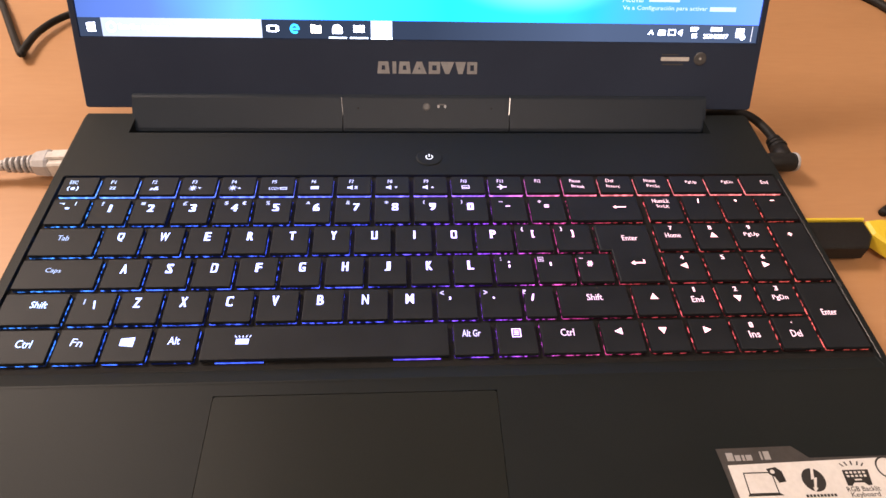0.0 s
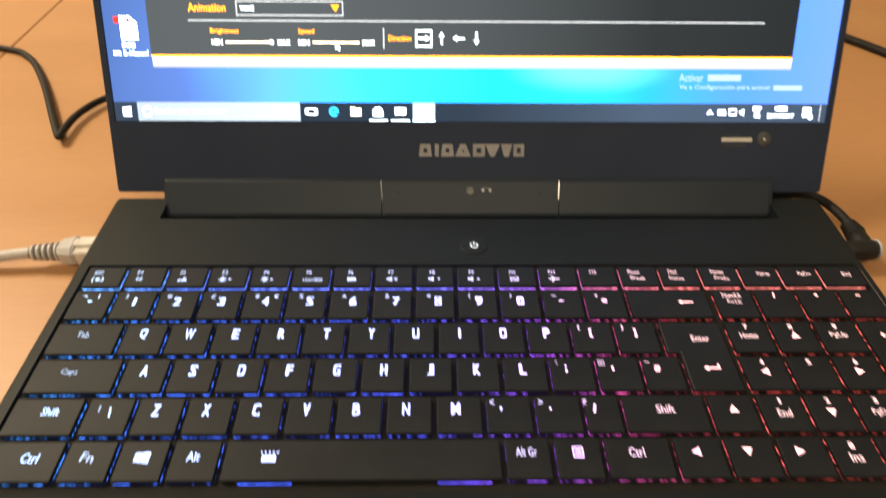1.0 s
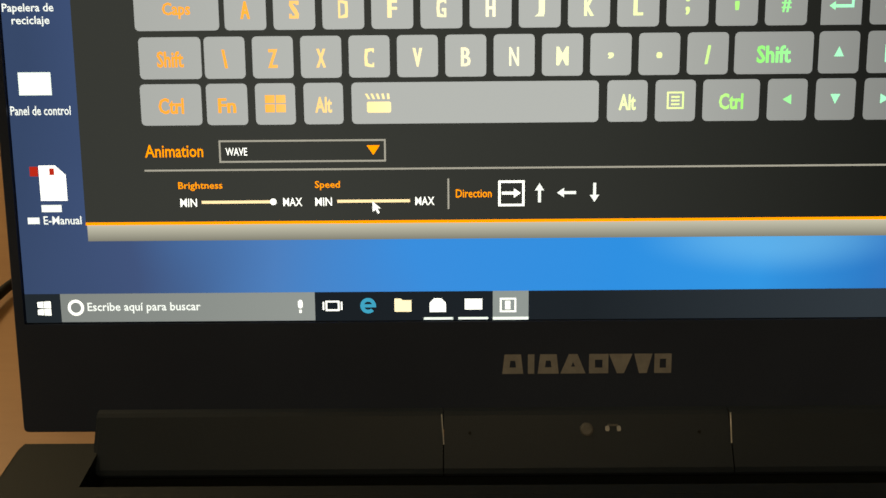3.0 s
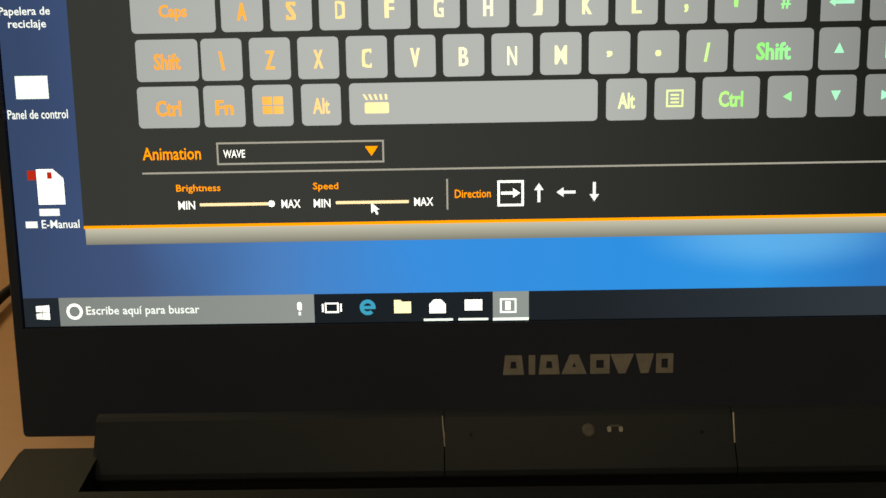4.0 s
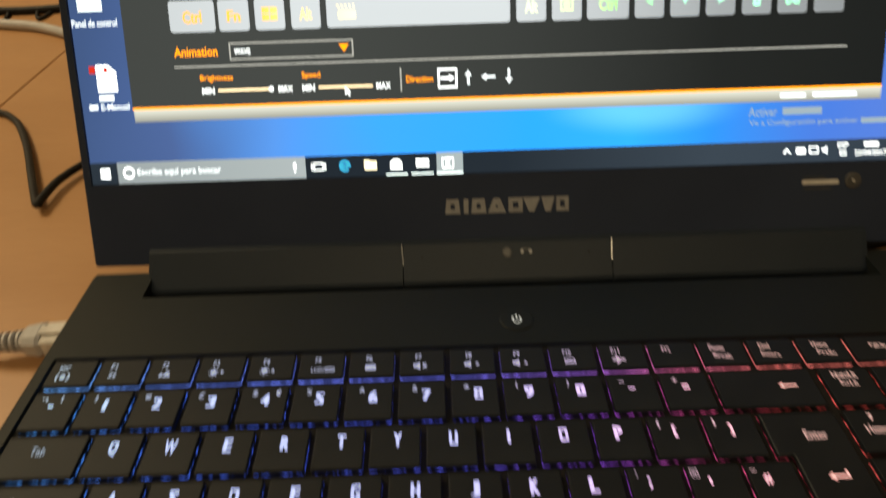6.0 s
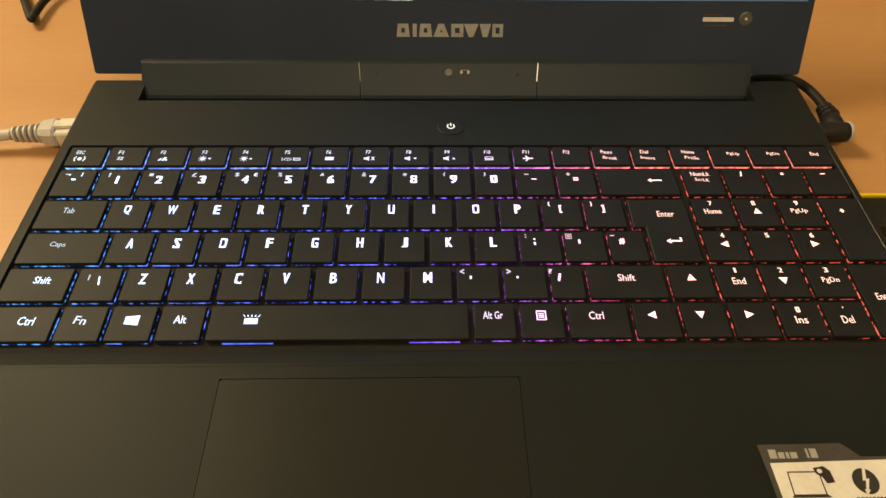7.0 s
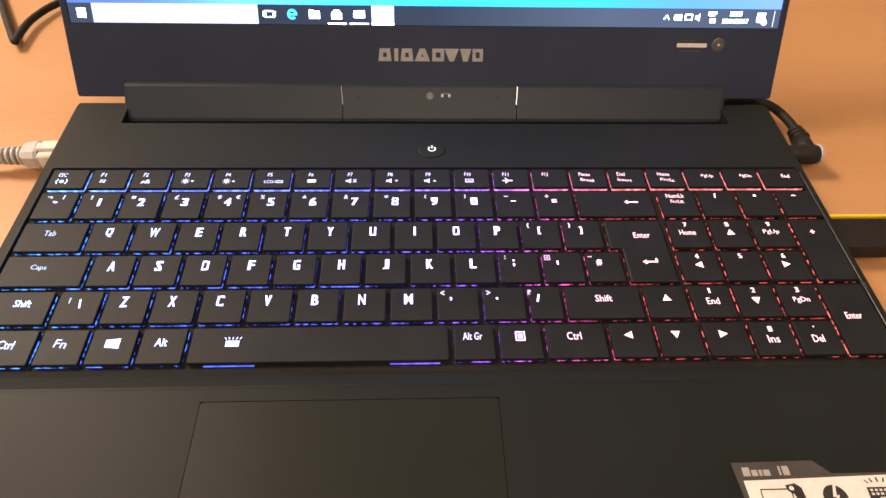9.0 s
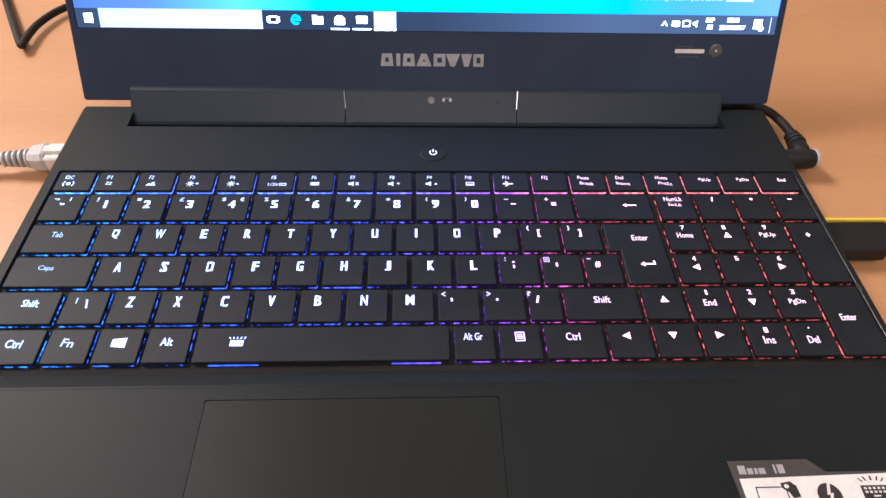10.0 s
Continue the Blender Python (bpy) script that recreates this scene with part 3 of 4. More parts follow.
F_X = [-1636, -1460, -1275, -1094, -914, -729, -547, -372, -192, -21, 158, 331, 513, 694, 864, 1062, 1265, 1446, 1625]  # where each name stands, in tenths of a millimetre
UNDER = {"Pause": "Break", "Del": "Insert", "Home": "PrtSc"}
for n, s in enumerate(F_NAMES):
    x0 = -0.1684 + n * F_PITCH
    k = key("F", x0, x0 + F_PITCH - 0.0024 + (0.0016 if n == 18 else 0))
    dx = F_X[n] / 10000 - (x0 + (F_PITCH - 0.0024) / 2)
    mark(k, s, dx, 0.0024 if n < 16 else 0.0010, 0.0022, LEGEND_MID, 0.12, {2: 0.0021, 3: 0.0028 if s[0] == "F" else 0.0036, 4: 0.0056, 5: 0.0052}[len(s)])
    if s in UNDER:
        mark(k, UNDER[s], dx + 0.0010, -0.0014, 0.0018, LEGEND_MID, 0.25, 0.0064)
    if s in SIGNS:
        shapes(k, [[(1.25 * x, 1.25 * y) for x, y in pts] for pts in SIGNS[s]], dx + 0.0006, -0.0017, LEGEND_MID)
    if s == "F1":
        mark(k, "zz", dx + 0.0006, -0.0015, 0.0017, LEGEND_MID, 0.1, 0.0028)
    if s == "F5":
        mark(k, "LCD/", dx + 0.0002, -0.0021, 0.0017, LEGEND_MID, 0.1, 0.0046)
        shapes(k, frame_rects(0.0016, 0.0008, 0.0003), dx + 0.0045, -0.0021, LEGEND_MID)
        shapes(k, frame_rects(0.0009, 0.0005, 0.0002), dx + 0.0045, -0.0021, LEGEND_DIM)

# number row
D_X = [-1605, -1428, -1252, -1069, -887, -703, -523, -343, -168, 3, 177, 350, 531]  # where each figure stands, in tenths of a millimetre
for n, (lo, hi, more) in enumerate([("|", "¬", ""), ("1", "!", ""), ("2", "\"", ""), ("3", "£", ""), ("4", "$", "€"), ("5", "%", ""), ("6", "^", ""), ("7", "&", ""), ("8", "*", ""),
                                    ("9", "(", ""), ("0", ")", ""), ("-", "_", ""), ("=", "+", "")]):
    x0 = -0.1684 + n * 0.01783
    k = key("N", x0, x0 + 0.01783 - 0.0024)
    if n == 0:
        mark(k, hi, -0.0037, 0.0047, 0.0010, LEGEND_MID, 0, 0.0022)
        mark(k, lo, 0.0022, 0.0048, 0.0022, LEGEND_MID, 0.1, 0.0005)
        shape(k, [(-0.0018, 0.0025), (-0.0012, 0.0014), (0.0002, 0.0014), (0.0004, 0.0022)])
    else:
        digit = lo.isdigit()
        dx = D_X[n] / 10000 - (x0 + 0.007715)
        mark(k, lo, dx, 0.0017, 0.0044 if digit else 0.0005 if lo == "-" else 0.0018, LEGEND, 0, (0.0012 if lo == "1" else 0.0030) if digit else 0.0022)
        mark(k, hi, dx - 0.0039 if digit else dx - 0.0030, 0.0046, 0.0024 if hi not in "_+*^\"" else 0.0005 if hi == "_" else 0.0017, LEGEND_DIM, 0.1, 0.0009 if hi in "!()" else 0.0019)
    if more:
        mark(k, more, dx + 0.0040, 0.0046, 0.0022, LEGEND_MID, 0, 0.0018)
k = key("N", 0.0636, 0.0965)
shape(k, ARROW_BACK, 0.0073, 0.0008)
for n, s in enumerate(["NumLk", "/", "*", "-"]):
    x0 = 0.1006 + n * 0.01818
    k = key("N", x0, x0 + (0.0155 if n < 3 else 0.0151))
    if n == 0:
        mark(k, "NumLk", -0.0005, 0.0046, 0.0025, LEGEND_MID, 0, 0.0082)
        mark(k, "ScrLK", -0.0003, 0.0011, 0.0018, LEGEND_MID, 0.2, 0.0062)
    else:
        mark(k, s, -0.0005, 0.0046, 0.0028 if s == "/" else 0.0014 if s == "*" else 0.0005, LEGEND, 0, 0.0012 if s == "/" else 0.0015 if s == "*" else 0.0020)

# letter rows
k = key("Q", -0.1684, -0.1430)
mark(k, "Tab", -0.0013, 0.0020, 0.0028, LEGEND_DIM, 0.1, 0.0048)
for n, s in enumerate("QWERTYUIOP[]"):
    x0 = -0.1406 + n * 0.01775
    k = key("Q", x0, x0 + 0.01775 - 0.0024)
    if s in "[]":
        mark(k, s, -0.0004, 0.0021, 0.0042, LEGEND, 0, 0.0012)
        mark(k, "{" if s == "[" else "}", -0.0050, 0.0049, 0.0026, LEGEND_MID, 0, 0.0010)
    else:
        mark(k, s, -0.0005 + 0.0013 * math.sin(math.pi * n / 9), 0.0022, 0.0048, LEGEND, 0, {"W": 0.0038, "I": 0.0009}.get(s, 0.0027))
k = key("A", -0.1684, -0.1371)
mark(k, "Caps", -0.0024, 0.0015, 0.0030, LEGEND_DIM, 0.1, 0.0062)
for n, s in enumerate("ASDFGHJKL;'#"):
    x0 = -0.1345 + n * 0.01782
    k = key("A", x0, min(x0 + 0.01782 - 0.0024, 0.0753))
    if s in ";'#":
        mark(k, s, -0.0020, 0.0022, {";": 0.0036, "'": 0.0020, "#": 0.0030}[s], LEGEND, 0, {";": 0.0009, "'": 0.0008, "#": 0.0024}[s])
        if s == "'":
            shapes(k, frame_rects(0.0012, 0.0013, 0.0003), -0.0060, 0.0049, LEGEND_DIM)
            mark(k, "@", -0.0060, 0.0049, 0.0014, LEGEND_DIM, 0, 0.0013)
        else:
            mark(k, ":" if s == ";" else "~", -0.0054, 0.0052, 0.0018 if s == ";" else 0.0006, LEGEND_DIM, 0, 0.0006 if s == ";" else 0.0018)
    else:
        mark(k, s, -0.0004 + 0.0007 * math.sin(math.pi * n / 7), 0.0021, 0.0048, LEGEND, 0, 0.0027)
k = key("Z", -0.1684, -0.1445)
mark(k, "Shift", 0.0019, 0.0019, 0.0031, LEGEND, 0.1, 0.0064)
for n, s in enumerate("\\ZXCVBNM,./"):
    x0 = -0.1418 + n * 0.01778
    k = key("Z", x0, min(x0 + 0.01778 - 0.0024, 0.0478))
    if s == "\\":
        mark(k, s, 0.0004, 0.0016, 0.0040, LEGEND, 0, 0.0013)
        mark(k, "|", -0.0037, 0.0031, 0.0026, LEGEND_DIM, 0, 0.0005)
    elif s in ",./":
        mark(k, s, -0.0027, 0.0022, 0.0034 if s == "/" else 0.0016 if s == "," else 0.0010, LEGEND, 0, 0.0016 if s == "/" else 0.0009)
        mark(k, {",": "<", ".": ">", "/": "?"}[s], -0.0059, 0.0050, 0.0022, LEGEND_DIM, 0, 0.0017)
    else:
        mark(k, s, -0.0012, 0.0023, 0.0048, LEGEND, 0, {"M": 0.0033}.get(s, 0.0027))
k = key("Z", 0.0502, 0.0788)
mark(k, "Shift", 0.0002, 0.0018, 0.0031, LEGEND_MID, 0, 0.0066)
k = key("Z", 0.0815, 0.0970)
shape(k, UP, 0.0002, 0.0018)

# bottom row
k = key("B", -0.1684, -0.1441)
mark(k, "Ctrl", 0.0025, 0.0011, 0.0034, LEGEND, 0.1, 0.0058)
k = key("B", -0.1419, -0.1265)
mark(k, "Fn", -0.0005, 0.0013, 0.0032, LEGEND_MID, 0.3, 0.0044)
k = key("B", -0.1242, -0.1088)
shapes(k, [[(x * 0.0026, y * (0.0019 + 0.0003 * x)) for x, y in ((i, j), (i + 0.94, j), (i + 0.94, j + 0.94), (i, j + 0.94))] for i in (-1, 0) for j in (-1, 0)], 0.0000, 0.0012)
k = key("B", -0.1065, -0.0912)
mark(k, "Alt", -0.0006, 0.0014, 0.0034, LEGEND, 0, 0.0044)
k = key("B", -0.0888, 0.0036)
shapes(k, [rect(-0.0024, 0.0024, -0.0014, 0.0010)] + [[(x - 0.0002, 0.0016), (x + 0.0002, 0.0016), (x * 1.25 + 0.0002, 0.0025), (x * 1.25 - 0.0002, 0.0025)] for x in (-0.0024, -0.0012, 0, 0.0012, 0.0024)], -0.0316, 0.0007)
for x in (-0.0745, -0.0085):
    part("space_bar_glow", box(x - 0.009, x + 0.009, ROW["B"][0] - 0.0002, ROW["B"][0] + 0.0003, WELL_Z + 0.0001, WELL_Z + 0.0003, 0.0001), SPACE_GLOW, laptop, "line of light under the space bar")
k = key("B", 0.0060, 0.0204)
mark(k, "Alt Gr", -0.0005, 0.0024, 0.0032, LEGEND_MID, 0, 0.0072)
k = key("B", 0.0230, 0.0378)
shapes(k, frame_rects(0.0018, 0.0020, 0.0004) + [rect(-0.0010, 0.0010, y, y + 0.0004) for y in (-0.0010, -0.0002, 0.0006)], -0.0001, 0.0022)
k = key("B", 0.0402, 0.0617)
mark(k, "Ctrl", -0.0006, 0.0020, 0.0033, LEGEND_MID, 0, 0.0054)
for n, pts in enumerate((LEFT, DOWN, RIGHT)):
    x0 = 0.0643 + n * 0.0179
    k = key("B", x0, x0 + 0.0154)
    shape(k, pts, -0.0012, 0.0021)

# number pad
for n, (d, s) in enumerate((("7", "Home"), ("8", "up"), ("9", "PgUp"))):
    x0 = 0.1001 + n * 0.01822
    k = key("Q", x0, x0 + 0.0155)
    mark(k, d, -0.0003, 0.0051, 0.0023, LEGEND_MID, 0, 0.0016)
    shape(k, UP, 0.0000, 0.0007) if s == "up" else mark(k, s, -0.0004, 0.0006, 0.0028, LEGEND_MID, 0, 0.0070)
for n, (d, pts) in enumerate((("4", LEFT), ("5", None), ("6", RIGHT))):
    x0 = 0.0999 + n * 0.01818
    k = key("A", x0, x0 + 0.0155)
    mark(k, d, -0.0001, 0.0051, 0.0023, LEGEND_MID, 0, 0.0016)
    if pts:
        shape(k, pts, -0.0003, 0.0006)
for n, (d, s) in enumerate((("1", "End"), ("2", "down"), ("3", "PgDn"))):
    x0 = 0.0997 + n * 0.01770
    k = key("Z", x0, x0 + 0.0153)
    mark(k, d, 0.0000, 0.0050, 0.0023, LEGEND_MID, 0, 0.0009 if d == "1" else 0.0016)
    shape(k, DOWN, -0.0002, 0.0001) if s == "down" else mark(k, s, 0.0001, 0.0000, 0.0030, LEGEND_MID, 0, 0.0050 if s == "End" else 0.0066)
for n, (d, s) in enumerate((("0", "Ins"), (".", "Del"))):
    x0 = 0.1179 + n * 0.0171
    k = key("B", x0, x0 + 0.0153)
    mark(k, d, -0.0004, 0.0040 if d == "0" else 0.0048, 0.0024 if d == "0" else 0.0006, LEGEND_MID, 0, 0.0016 if d == "0" else 0.0006)
    mark(k, s, -0.0005, -0.0004, 0.0032, LEGEND_MID, 0, 0.0044)
k = key("A", 0.1550, 0.1702, ROW["Q"][0] - ROW["A"][0] + 0.0002, "tall plus key")
mark(k, "+", -0.0007, 0.0094, 0.0020, LEGEND, 0, 0.0020)
k = key("B", 0.1524, 0.1698, ROW["Z"][0] - ROW["B"][0] + 0.0003, "tall enter key")
mark(k, "Enter", -0.0008, 0.0010, 0.0030, LEGEND_MID, 0, 0.0064)

# the stepped enter key
ay0, qy0 = ROW["A"][0], ROW["Q"][0]
ell = [(0.0776, ay0), (0.0968, ay0), (0.0968, qy0 + 0.0153), (0.0727, qy0 + 0.0153), (0.0727, qy0), (0.0776, qy0)]
ell = [(x - 0.0860, y - ay0) for x, y in ell]
k = part("key", slab(ell, [(0, 0), (TOP - KZ - 0.00025, 0.0001), (TOP - KZ, 0.0005)]), KEYCAP, laptop, "stepped tall enter key", place=Matrix.Translation((0.0860, ay0, KZ)))
part("backlight", loft([[(x, y, z) for x, y in inset(ell, d)] for z, d in ((-0.0007, 0.00002), (0.00005, 0.00002))], False, False), SLIT_FAINT, k)
mark(k, "Enter", 0.0013, 0.0245, 0.0030, LEGEND_MID, 0, 0.0070)
shape(k, ARROW_ENTER, 0.0016, 0.0104)

# ---- hinge bar in three lengths, with bright slivers for the edge highlights at the joints ----
PROFILE = [(0.0300, 0.0098), (0.0278, 0.0100), (0.0264, 0.0110), (0.0261, 0.0124), (0.0270, 0.0138), (0.0383, 0.0243), (0.0395, 0.0249), (0.0425, 0.0248), (0.0445, 0.0100)]


def bar(x0, x1, round_left, round_right):
    """One length of the bar; a rounded end draws its front edge back."""
    ends = ((0.0, 0.0030), (0.0004, 0.0016), (0.0013, 0.0006), (0.0030, 0.0))
    steps = [(x0 + d, k) for d, k in ends] if round_left else [(x0, 0)]
    steps += [(x1 - d, k) for d, k in ends[::-1]] if round_right else [(x1, 0)]
    loops = []
    for x, k in steps:
        loop = []
        for y, z in PROFILE:
            w = min(1.0, max(0.0, (0.0300 - y) / 0.0036))
            loop.append((x, y + k * w, z + k * w * 0.35))
        loops.append(loop)
    return loft(loops)


hinge = part("hinge_bar", bar(-0.1512, -0.0443, 1, 0), HINGE, laptop, "dark grey full-width hinge cover")
part("middle_cover", bar(-0.0439, 0.0434, 0, 0), HINGE, hinge)
part("side_cover", bar(0.0438, 0.1512, 0, 1), HINGE, hinge)
# an added black strip that deepens the shade beneath the cover
part("hinge_gap_shade", box(-0.1500, 0.1500, 0.0285, 0.0430, 0.0072, 0.0100, 0.0005), WELL, hinge, "black strip added for the shade under the hinge cover")
# joint highlights as pale strips, the right one brighter
for x, mat, thick in ((-0.0441, SILVER, 0.00016), (0.0436, BRIGHT, 0.0002)):
    bm = bmesh.new()
    low, high = [[bm.verts.new((x * f + w, y, z)) for w in (-thick, thick)] for y, z, f in ((0.0320, 0.01855, 0.997), (0.0386, 0.02465, 1.012))]
    bm.faces.new((low[0], low[1], high[1], high[0]))
    part("joint_glint", bm, mat, hinge, "thin bright strip for the edge highlight at the cover's joint")
FACE = Matrix.Translation((0, 0.0345, 0.0208)) @ Matrix.Rotation(math.atan2(0.0114, 0.0122), 4, "X")
part("camera_lens", slab(disc(0, 0, 0.0020, 20), [(-0.0002, 0), (0.0003, 0), (0.0004, 0.0005)]), DULL, hinge, "small round webcam lens", place=FACE @ Matrix.Translation((-0.0003, 0.0009, 0)))
# a little arch with two pale feet beside the lens
for x in (0.0060, 0.0095):
    part("camera_mark", slab(round_rect(-0.0006, 0.0006, -0.0009, 0.0007, 0.0003), [(-0.0002, 0), (0.0004, 0)]), SILVER, hinge, "small pale mark beside the webcam", place=FACE @ Matrix.Translation((x, 0.0012, 0)))
part("camera_mark", slab(round_rect(-0.0016, 0.0016, -0.0003, 0.0003, 0.0002), [(-0.0002, 0), (0.0003, 0)]), DULL, hinge, place=FACE @ Matrix.Translation((0.00775, 0.0021, 0)))
for x in (-0.036, 0.034):
    part("microphone_hole", slab(disc(0, 0, 0.0005, 10), [(-0.0002, 0), (0.0003, 0)]), WELL, hinge, place=FACE @ Matrix.Translation((x, 0, 0)))

# ---- lid: x along the hinge, y up the screen, z out of it; the origin is the screen's lower middle ----
PIX = 0.0001793
LID = Matrix.Translation((0.0011, 0.0536, 0.0494)) @ Matrix.Rotation(radians(62.84), 4, "X")
lx0, lx1, ly0, ly1 = -985 * PIX, 984 * PIX, -194 * PIX, 1112 * PIX
lid = part("lid", slab(round_rect(lx0, lx1, ly0, ly1, 0.0014, 4), [(-0.0065, 0.0010), (-0.0052, 0), (-0.0012, 0)]), ALU, laptop, "black lid standing open", place=LID)
outer = round_rect(lx0, lx1, ly0, ly1, 0.0014, 4)
hole = round_rect(-968 * PIX, 968 * PIX, -2 * PIX, 1081 * PIX, 0.0002, 4)
part("bezel", loft([[(x, y, -0.0012) for x, y in outer], [(x, y, -0.0003) for x, y in outer], [(x, y, 0) for x, y in inset(outer, 0.0004)], [(x, y, 0) for x, y in hole],
                    [(x, y, -0.0011) for x, y in hole]], False, False), BEZEL, lid, "black plastic frame round the screen")
# brand lettering stands as plain grey blocks, each as wide as its letter: its ends drawn in above or below, hollow or full
for u0, u1, above, below, hollow in ((-150, -114, 4, 0, 11), (-106, -95, 0, 0, 0), (-89, -53, 4, 0, 11), (-50, -7, 14, 0, 12), (-1, 32, 0, 0, 10), (33, 73, 0, 14, 0), (76, 107, 0, 9, 0), (111, 140, 0, 0, 9)):
    block = [(u0 + below, -94), (u1 - below, -94), (u1 - above, -60), (u0 + above, -60)]
    block = [(x * PIX, y * PIX) for x, y in block]
    if hollow:
        bm = loft([[(x, y, z) for x, y in inset(block, d * PIX)] for z, d in ((0, 0), (0.00012, 0), (0.00012, hollow), (0, hollow))], False, False)
    else:
        bm = slab(block, [(0, 0), (0.00012, 0)])
    part("logo_block", bm, SILVER, lid)
for u0, u1, v0, v1 in ((685, 770, -52, -41), (690, 754, -64, -60), (686, 738, -36, -33)):
    part("badge_bar", slab(round_rect(u0 * PIX, u1 * PIX, v0 * PIX, v1 * PIX, 0.0002, 2), [(0, 0), (0.0001, 0)]), WHITE_PRINT if v0 == -52 else GREY_PRINT, lid)
part("round_badge", slab(disc(803 * PIX, -45 * PIX, 19 * PIX, 28), [(0, 0), (0.0003, 0), (0.0005, 0.0006)]), DULL, lid, "small round grey badge")
part("badge_dot", slab(disc(803 * PIX, -45 * PIX, 4 * PIX, 12), [(0.0004, 0), (0.0007, 0.0002)]), BRIGHT, lid)

display = part("display", flat([(-967 * PIX, 0), (967 * PIX, 0), (967 * PIX, 1080 * PIX), (-967 * PIX, 1080 * PIX)]), UI_WALLPAPER, laptop, "lit screen with a blue desktop and a black keyboard-light window",
               place=LID @ Matrix.Translation((0, 0, -0.0010)))
LIFT = 0.00006


def ui(name, u0, u1, v0, v1, level, mat, r=0.0, label=""):
    """A rectangle of the picture on the screen, in its dots from the lower left corner."""
    hw, hh = (u1 - u0) / 2 * PIX, (v1 - v0) / 2 * PIX
    pts = round_rect(-hw, hw, -hh, hh, r * PIX, 4) if r else rect(-hw, hw, -hh, hh)
    return part(name, flat(pts), mat, display, label, place=Matrix.Translation(((u0 + u1) / 2 * PIX - 960 * PIX, (v0 + v1) / 2 * PIX, level * LIFT)))


def ui_poly(name, pts, level, mat):
    return part(name, flat([((u - 960) * PIX, v * PIX) for u, v in pts], level * LIFT), mat, display)


def ui_frame(name, u0, u1, v0, v1, t, level, mat):
    bm = bmesh.new()
    for a, b, c, d in ((u0, u1, v1 - t, v1), (u0, u1, v0, v0 + t), (u0, u0 + t, v0 + t, v1 - t), (u1 - t, u1, v0 + t, v1 - t)):
        bm.faces.new([bm.verts.new(((u - 960) * PIX, v * PIX, level * LIFT)) for u, v in ((a, c), (b, c), (b, d), (a, d))])
    return part(name, bm, mat, display)


def ui_text(s, u, v, h, mat, level=3, width=None, anchor="c"):
    return write("screen_text", s, display, (u - 960) * PIX, v * PIX, level * LIFT, h * PIX, mat, None if width is None else width * PIX, 0.0, anchor)


# the screen's own type is heavier than the keys' print
letter_meshes(["Tab", "Caps", "Shift", "Ctrl", "Fn", "Alt", "Alt Gr", "Enter", "Ins", "Del", "End", "Home", "PgUp", "PgDn"], weight=0.022, wide=0.012)
# desktop signs
ui_poly("screen_icon", [(14, 590), (60, 590), (55, 552), (36, 543), (20, 552)], 1, UI_ICON)
ui_text("Papelera de", 37, 521, 17, UI_SOFT, 1, 84)
ui_text("reciclaje", 40, 501, 17, UI_SOFT, 1, 62)
ui("screen_icon", 12, 66, 383, 420, 1, UI_ICON)
ui_text("Panel de control", 45, 358, 15, UI_SOFT, 1, 100)
ui_poly("screen_icon", [(34, 209), (79, 209), (79, 252), (62, 268), (34, 268)], 1, UI_WHITE)
ui("screen_icon", 19, 33, 250, 266, 2, UI_RED)
ui("screen_icon", 52, 60, 252, 263, 2, UI_RED)
ui("screen_bar", 34, 68, 190, 202, 1, UI_SOFT)
ui("screen_bar", 9, 29, 170, 181, 1, UI_SOFT)
ui_text("E-Manual", 68, 176, 14, UI_SOFT, 1, 64)

# the program window
ui("program_window", 107, 1812, 170, 1010, 1, UI_BLACK, label="black program window")
ui("window_edge", 107, 1812, 167, 172, 2, UI_ORANGE)
ui("window_band", 109, 1812, 140, 167, 1, UI_BAND)
ROWS_V = {"B": (332, 399), "Z": (407, 474), "A": (484, 551), "Q": (559, 626)}


def ui_key(row, u0, u1, s="", h=28, width=None, top=None):
    v0, v1 = ROWS_V[row]
    v1 = top or v1
    ui("screen_key", u0, u1, v0, v1, 2, UI_KEY, 7)
    if s:
        ui_text(s, (u0 + u1) / 2, (v0 + v1) / 2 - 2, h, UI_WAVE, 3, width)


ui_key("B", 212, 313, "Ctrl", 26, 42)
ui_key("B", 321, 389, "Fn", 24, 30)
ui_key("B", 402, 468)
ui_key("B", 482, 547, "Alt", 26, 28)
ui_key("B", 561, 968)
ui_key("B", 982, 1048, "Alt", 26, 28)
ui_key("B", 1061, 1127)
ui_key("B", 1139, 1232, "Ctrl", 26, 40)
for n in range(3):
    ui_key("B", 1245 + n * 79, 1310 + n * 79)
ui_key("B", 1483, 1548, "0", 28, 16)
ui_key("B", 1562, 1628, "Del", 26, 30)
ui_key("B", 1643, 1710, "Enter", 24, 40, 474)
ui_key("Z", 214, 316, "Shift", 26, 44)
for n, s in enumerate("\\ZXCVBNM,./"):
    ui_key("Z", 321 + n * 79, 388 + n * 79, s, 10 if s in ",." else 30, 10 if s in ",.\\/" else 20 if s == "M" else 16)
ui_key("Z", 1188, 1316, "Shift", 28, 56)
for n, s in enumerate(["", "1", "2", "3"]):
    ui_key("Z", 1325 + n * 79, 1391 + n * 79, s, 28, 8 if s == "1" else 16)
ui_key("A", 210, 348, "Caps", 26, 46)
for n, s in enumerate("ASDFGHJKL;'#"):
    ui_key("A", 357 + n * 79.8, 425 + n * 79.8, s, 14 if s == "'" else 22 if s == "#" else 28, 7 if s in ";'" else 16)
